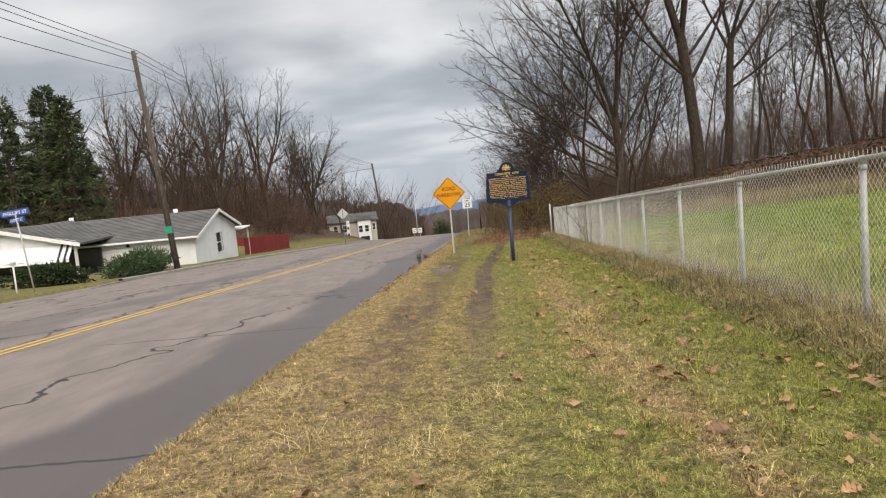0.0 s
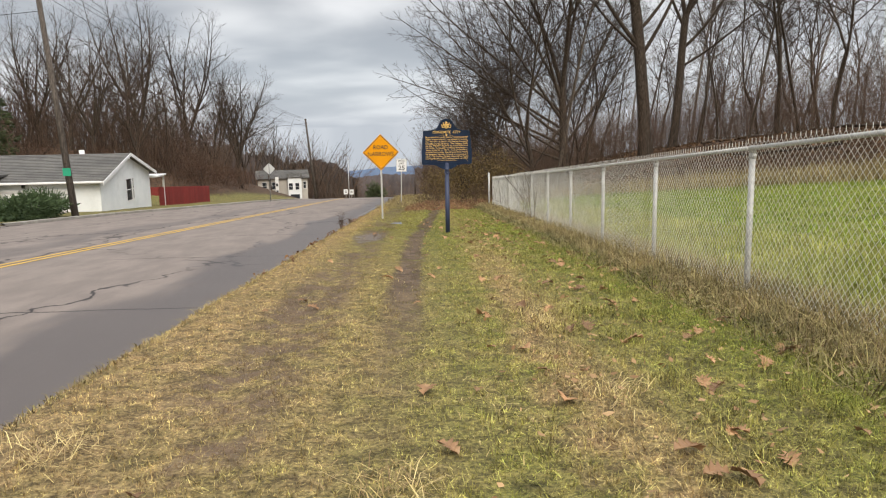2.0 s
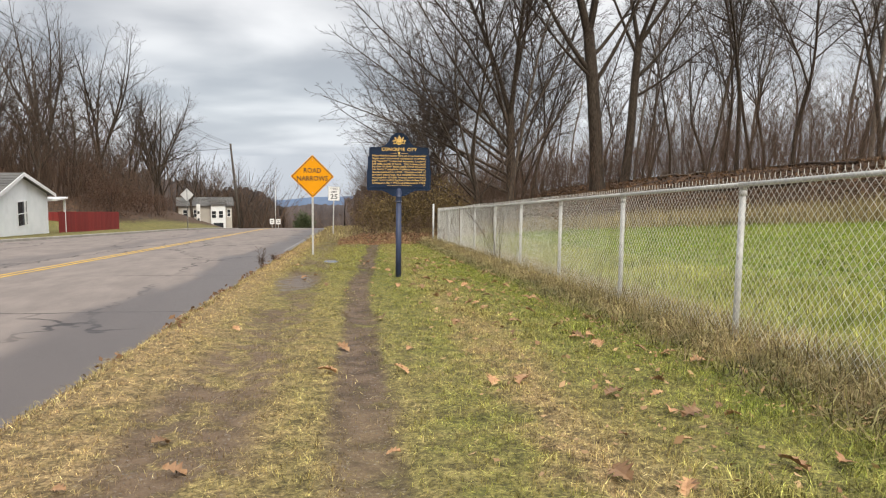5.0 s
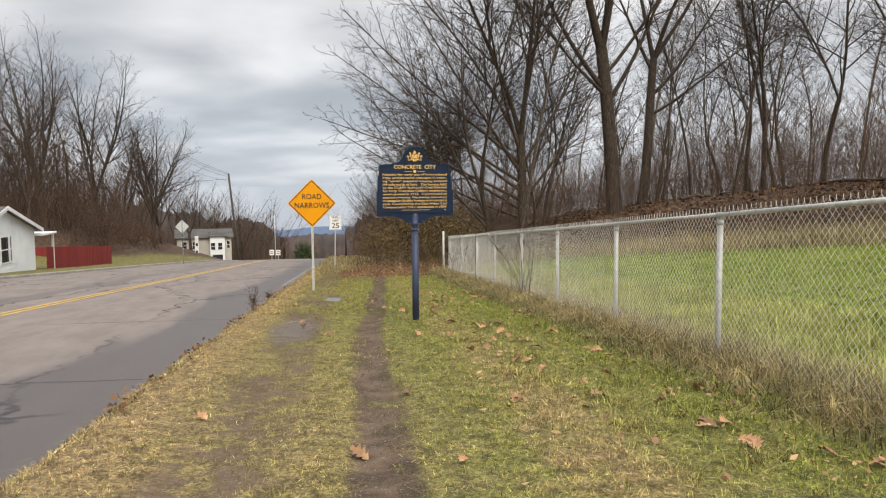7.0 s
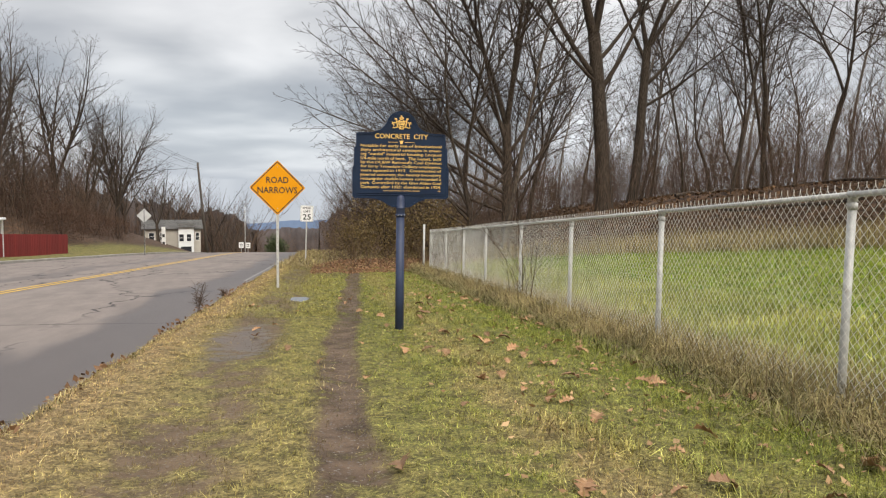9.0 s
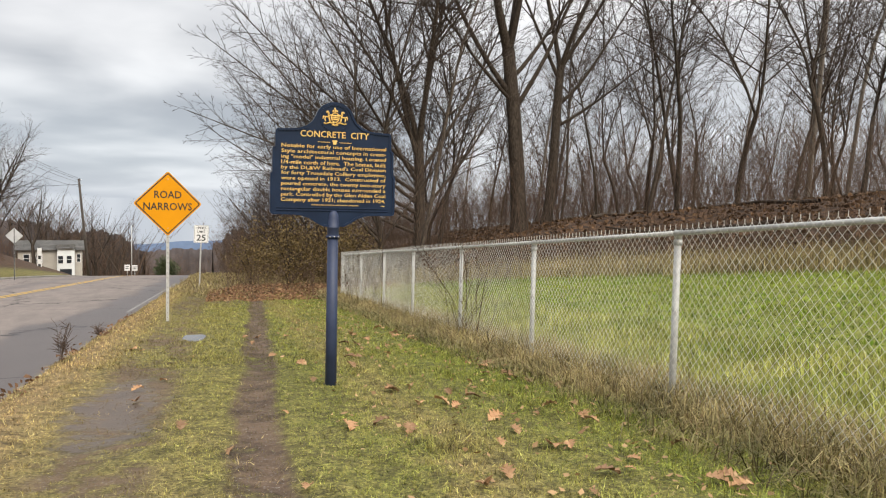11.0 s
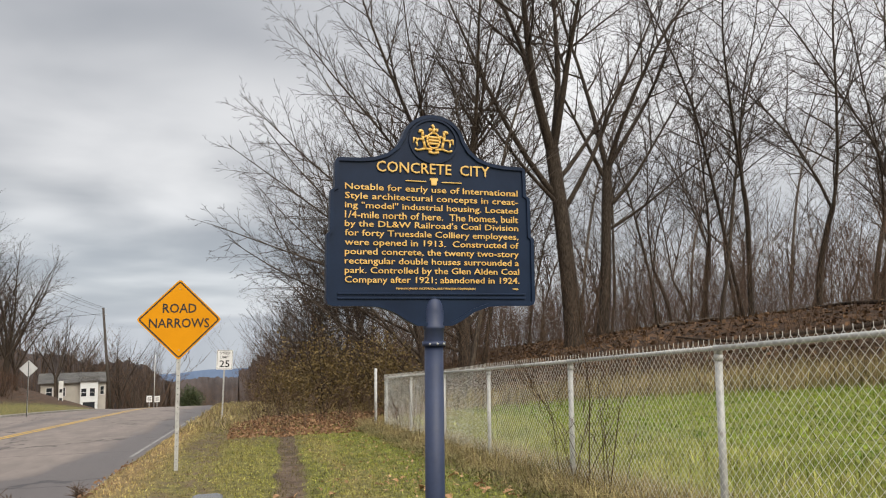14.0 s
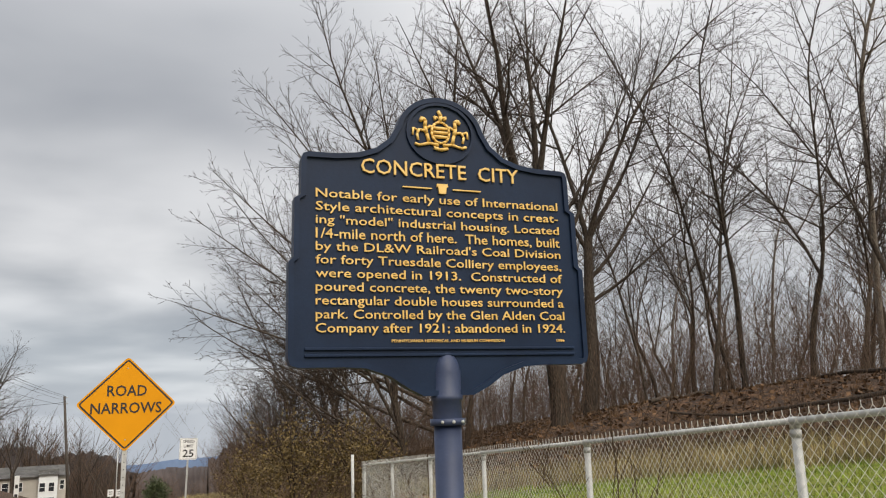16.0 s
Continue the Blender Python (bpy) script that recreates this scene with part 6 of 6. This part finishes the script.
yy = 1.5 + 34 * r.rand(n) ** 1.3
vv = 0.2 + 2.8 * np.sqrt(r.rand(n))
k = grain_at(vv * 1.4, yy * 0.8) + 0.4 * r.rand(n) > 0.55
yy, vv = yy[k], vv[k]
n = len(yy)
C = np.stack([vv + 0.065 * yy, yy, land(vv + 0.065 * yy, yy) + 0.022 + 0.02 * r.rand(n)], -1)
u = r.normal(size=(n, 3)) * np.array((1, 1, 0.3))
u /= np.linalg.norm(u, axis=1)[:, None]
w = np.cross(u, r.normal(size=(n, 3)) * 0.4 + np.array((0, 0, 1)))
w /= np.linalg.norm(w, axis=1)[:, None]
s = (0.025 + 0.05 * r.rand(n) ** 2)[:, None]
V = np.stack([C - u * s * 0.5, C + w * s * 0.3, C + u * s * 0.5 + np.array((0, 0, 0.008)), C - w * s * 0.3], 1).reshape(-1, 3)
tagged(new("leaf_bits", mesh_np("leaf_bits", V, [np.arange(n * 4).reshape(-1, 4)], DRYLEAF)), "crumbled tan leaf bits strewn over the grass", "leaves", kind="stuff")
r = np.random.RandomState(37)
n = 16000
yy = 22 + 40 * r.rand(n)
vv = lawn_edge(yy) + 0.3 + 15 * r.rand(n) ** 1.3
C = np.stack([vv + 0.065 * yy, yy, land(vv + 0.065 * yy, yy) + 0.02 + 0.05 * r.rand(n)], -1)
u = r.normal(size=(n, 3)) * np.array((1, 1, 0.5))
u /= np.linalg.norm(u, axis=1)[:, None]
w = np.cross(u, r.normal(size=(n, 3)))
w /= np.linalg.norm(w, axis=1)[:, None]
s = (0.10 + 0.16 * r.rand(n))[:, None]
V = np.stack([C - u * s * 0.5, C + w * s * 0.35, C + u * s * 0.5, C - w * s * 0.35], 1).reshape(-1, 3)
tagged(new("leaf_litter", mesh_np("leaf_litter", V, [np.arange(n * 4).reshape(-1, 4)], LITTER)), "brown leaf litter covering the wooded bank", "leaves", kind="stuff")
stems("brambles", scatter(1800, 6, 40, 20, 50, lambda x, y, v: 0.0 < v - float(lawn_edge(y)) < 4, 47), 0.3, 1.1, 0.008, 48, "low tangled brown brambles along the lawn's edge", twigs=5)


def fallen_log(x, y, turn, L, rad, seed):
    rr = random.Random(seed)
    root = thing("fallen_log", "fallen dead tree trunk lying on the leafy bank", "log", "logs on the bank", pose(x, y, land_z(x, y) + rad, 0, 0, turn))
    pts = [(L * (k / 6 - 0.5), rr.gauss(0, 0.08), rr.uniform(-0.03, 0.1) + land_z(x + math.cos(radians(turn)) * L * (k / 6 - 0.5), y + math.sin(radians(turn)) * L * (k / 6 - 0.5)) - land_z(x, y)) for k in range(7)]
    v, q = tubes([(pts, [rad * (1 - 0.09 * k) for k in range(7)], 8)])
    part("log_trunk", mesh_np("log_trunk", v, [q], BARK, True), root)


fallen_log(19.5, 38.5, 120, 7, 0.08, 1)
fallen_log(24.0, 41.0, 100, 8, 0.09, 2)
fallen_log(20.8, 44.0, 20, 6, 0.08, 3)
fallen_log(28.5, 38.0, 140, 6, 0.08, 4)
r = np.random.RandomState(31)
n = 9500
yy = 36.5 + 8.5 * r.rand(n)
vv = -0.8 + 6.5 * r.rand(n)
heap = 0.34 * np.exp(-((yy - 41.5) / 2.4) ** 2) * np.clip((vv + 0.9) / 1.2, 0, 1) * r.rand(n)
C = np.stack([vv + 0.065 * yy, yy, land(vv + 0.065 * yy, yy) + 0.02 + heap], -1)
u = r.normal(size=(n, 3)) * np.array((1, 1, 0.45))
u /= np.linalg.norm(u, axis=1)[:, None]
w = np.cross(u, r.normal(size=(n, 3)))
w /= np.linalg.norm(w, axis=1)[:, None]
s = (0.05 + 0.06 * r.rand(n))[:, None]
V = np.stack([C - u * s * 0.5, C + w * s * 0.3, C + u * s * 0.5, C - w * s * 0.3], 1).reshape(-1, 3)
tagged(new("leaf_drift", mesh_np("leaf_drift", V, [np.arange(n * 4).reshape(-1, 4)], DRIFT)), "drift of brown fallen leaves at the thicket's edge", "leaves", kind="stuff")
stems("brush_pile", scatter(160, 2.2, 8, 38.5, 44, lambda x, y, v: v > -0.2, 41), 0.3, 1.3, 0.012, 42, "low tangle of bare brush among leaves")
stems("bare_weeds", scatter(16, 4.5, 5.1, 24.0, 25.2, lambda x, y, v: 3.05 < v < 3.35, 43), 0.8, 2.3, 0.008, 44, "bare saplings growing through the fence", twigs=6)
stems("bare_weeds", scatter(26, 3.8, 6, 30, 38, lambda x, y, v: 2.8 < v < 3.5, 45), 0.4, 1.3, 0.006, 46, "bare weeds growing along the fence", twigs=5)


r = np.random.RandomState(33)
n = 900
yy = 13 + 20 * r.rand(n)
yy = yy[np.sin(yy * 2.1) + np.sin(yy * 5.3 + 1) > 0.35]
n = len(yy)
vv = -2.28 + 0.09 * r.normal(size=n)
C = np.stack([vv + 0.065 * yy, yy, land(vv + 0.065 * yy, yy) + 0.02 + 0.10 * r.rand(n) ** 2], -1)
C[:, 2] = np.maximum(C[:, 2], profile(yy) - 0.05)
u = r.normal(size=(n, 3))
u /= np.linalg.norm(u, axis=1)[:, None]
w = np.cross(u, r.normal(size=(n, 3)))
w /= np.linalg.norm(w, axis=1)[:, None]
s = (0.03 + 0.05 * r.rand(n))[:, None]
V = np.stack([C - u * s * 0.5, C + w * s * 0.3, C + u * s * 0.5, C - w * s * 0.3], 1).reshape(-1, 3)
tagged(new("edge_litter", mesh_np("edge_litter", V, [np.arange(n * 4).reshape(-1, 4)], DRIFT)), "small brown leaves caught along the asphalt edge", "leaves", kind="stuff")


def weed(x, y, h, seed):
    rr = random.Random(seed)
    z = land_z(x, y)
    root = thing("dead_weed", "dark dead weed growing at the asphalt edge", "weed", "weeds at the road edge", pose(x, y, z))
    lines = []
    for i in range(7):
        a = rr.uniform(0, 6.3)
        L = h * rr.uniform(0.6, 1.0)
        e = np.array((math.cos(a) * L * 0.28, math.sin(a) * L * 0.28, L * 0.95))
        lines.append(([(0, 0, -0.05), e * 0.5 + np.array((0, 0, 0.05)), e], (0.004, 0.003, 0.0015), 3))
        for k in range(14):
            s = rr.uniform(0.3, 1)
            p = e * s
            q = p + np.array((rr.gauss(0, 0.06), rr.gauss(0, 0.06), rr.uniform(0.02, 0.1)))
            lines.append(([p, (p + q) / 2, q], (0.002, 0.0035, 0.002), 3))
    v, q = tubes(lines)
    part("stem_clump", mesh_np("stem_clump", v, [q], BRUSH), root)


weed(-0.72, 24.0, 0.5, 1)
weed(-0.55, 27.5, 0.25, 4)
bm = bmesh.new()
px, py = 0.94, 26.6
pz = land_z(px, py) + 0.026
bm.faces.new([bm.verts.new((px + 0.2 * math.cos(a), py + (0.5 + 0.08 * math.sin(3 * a)) * math.sin(a), pz)) for a in np.linspace(0, 2 * math.pi, 28, endpoint=False)])
tagged(new("puddle", done("puddle", bm, PUDDLE)), "small shallow puddle in the wheel rut", "puddle", kind="structure")
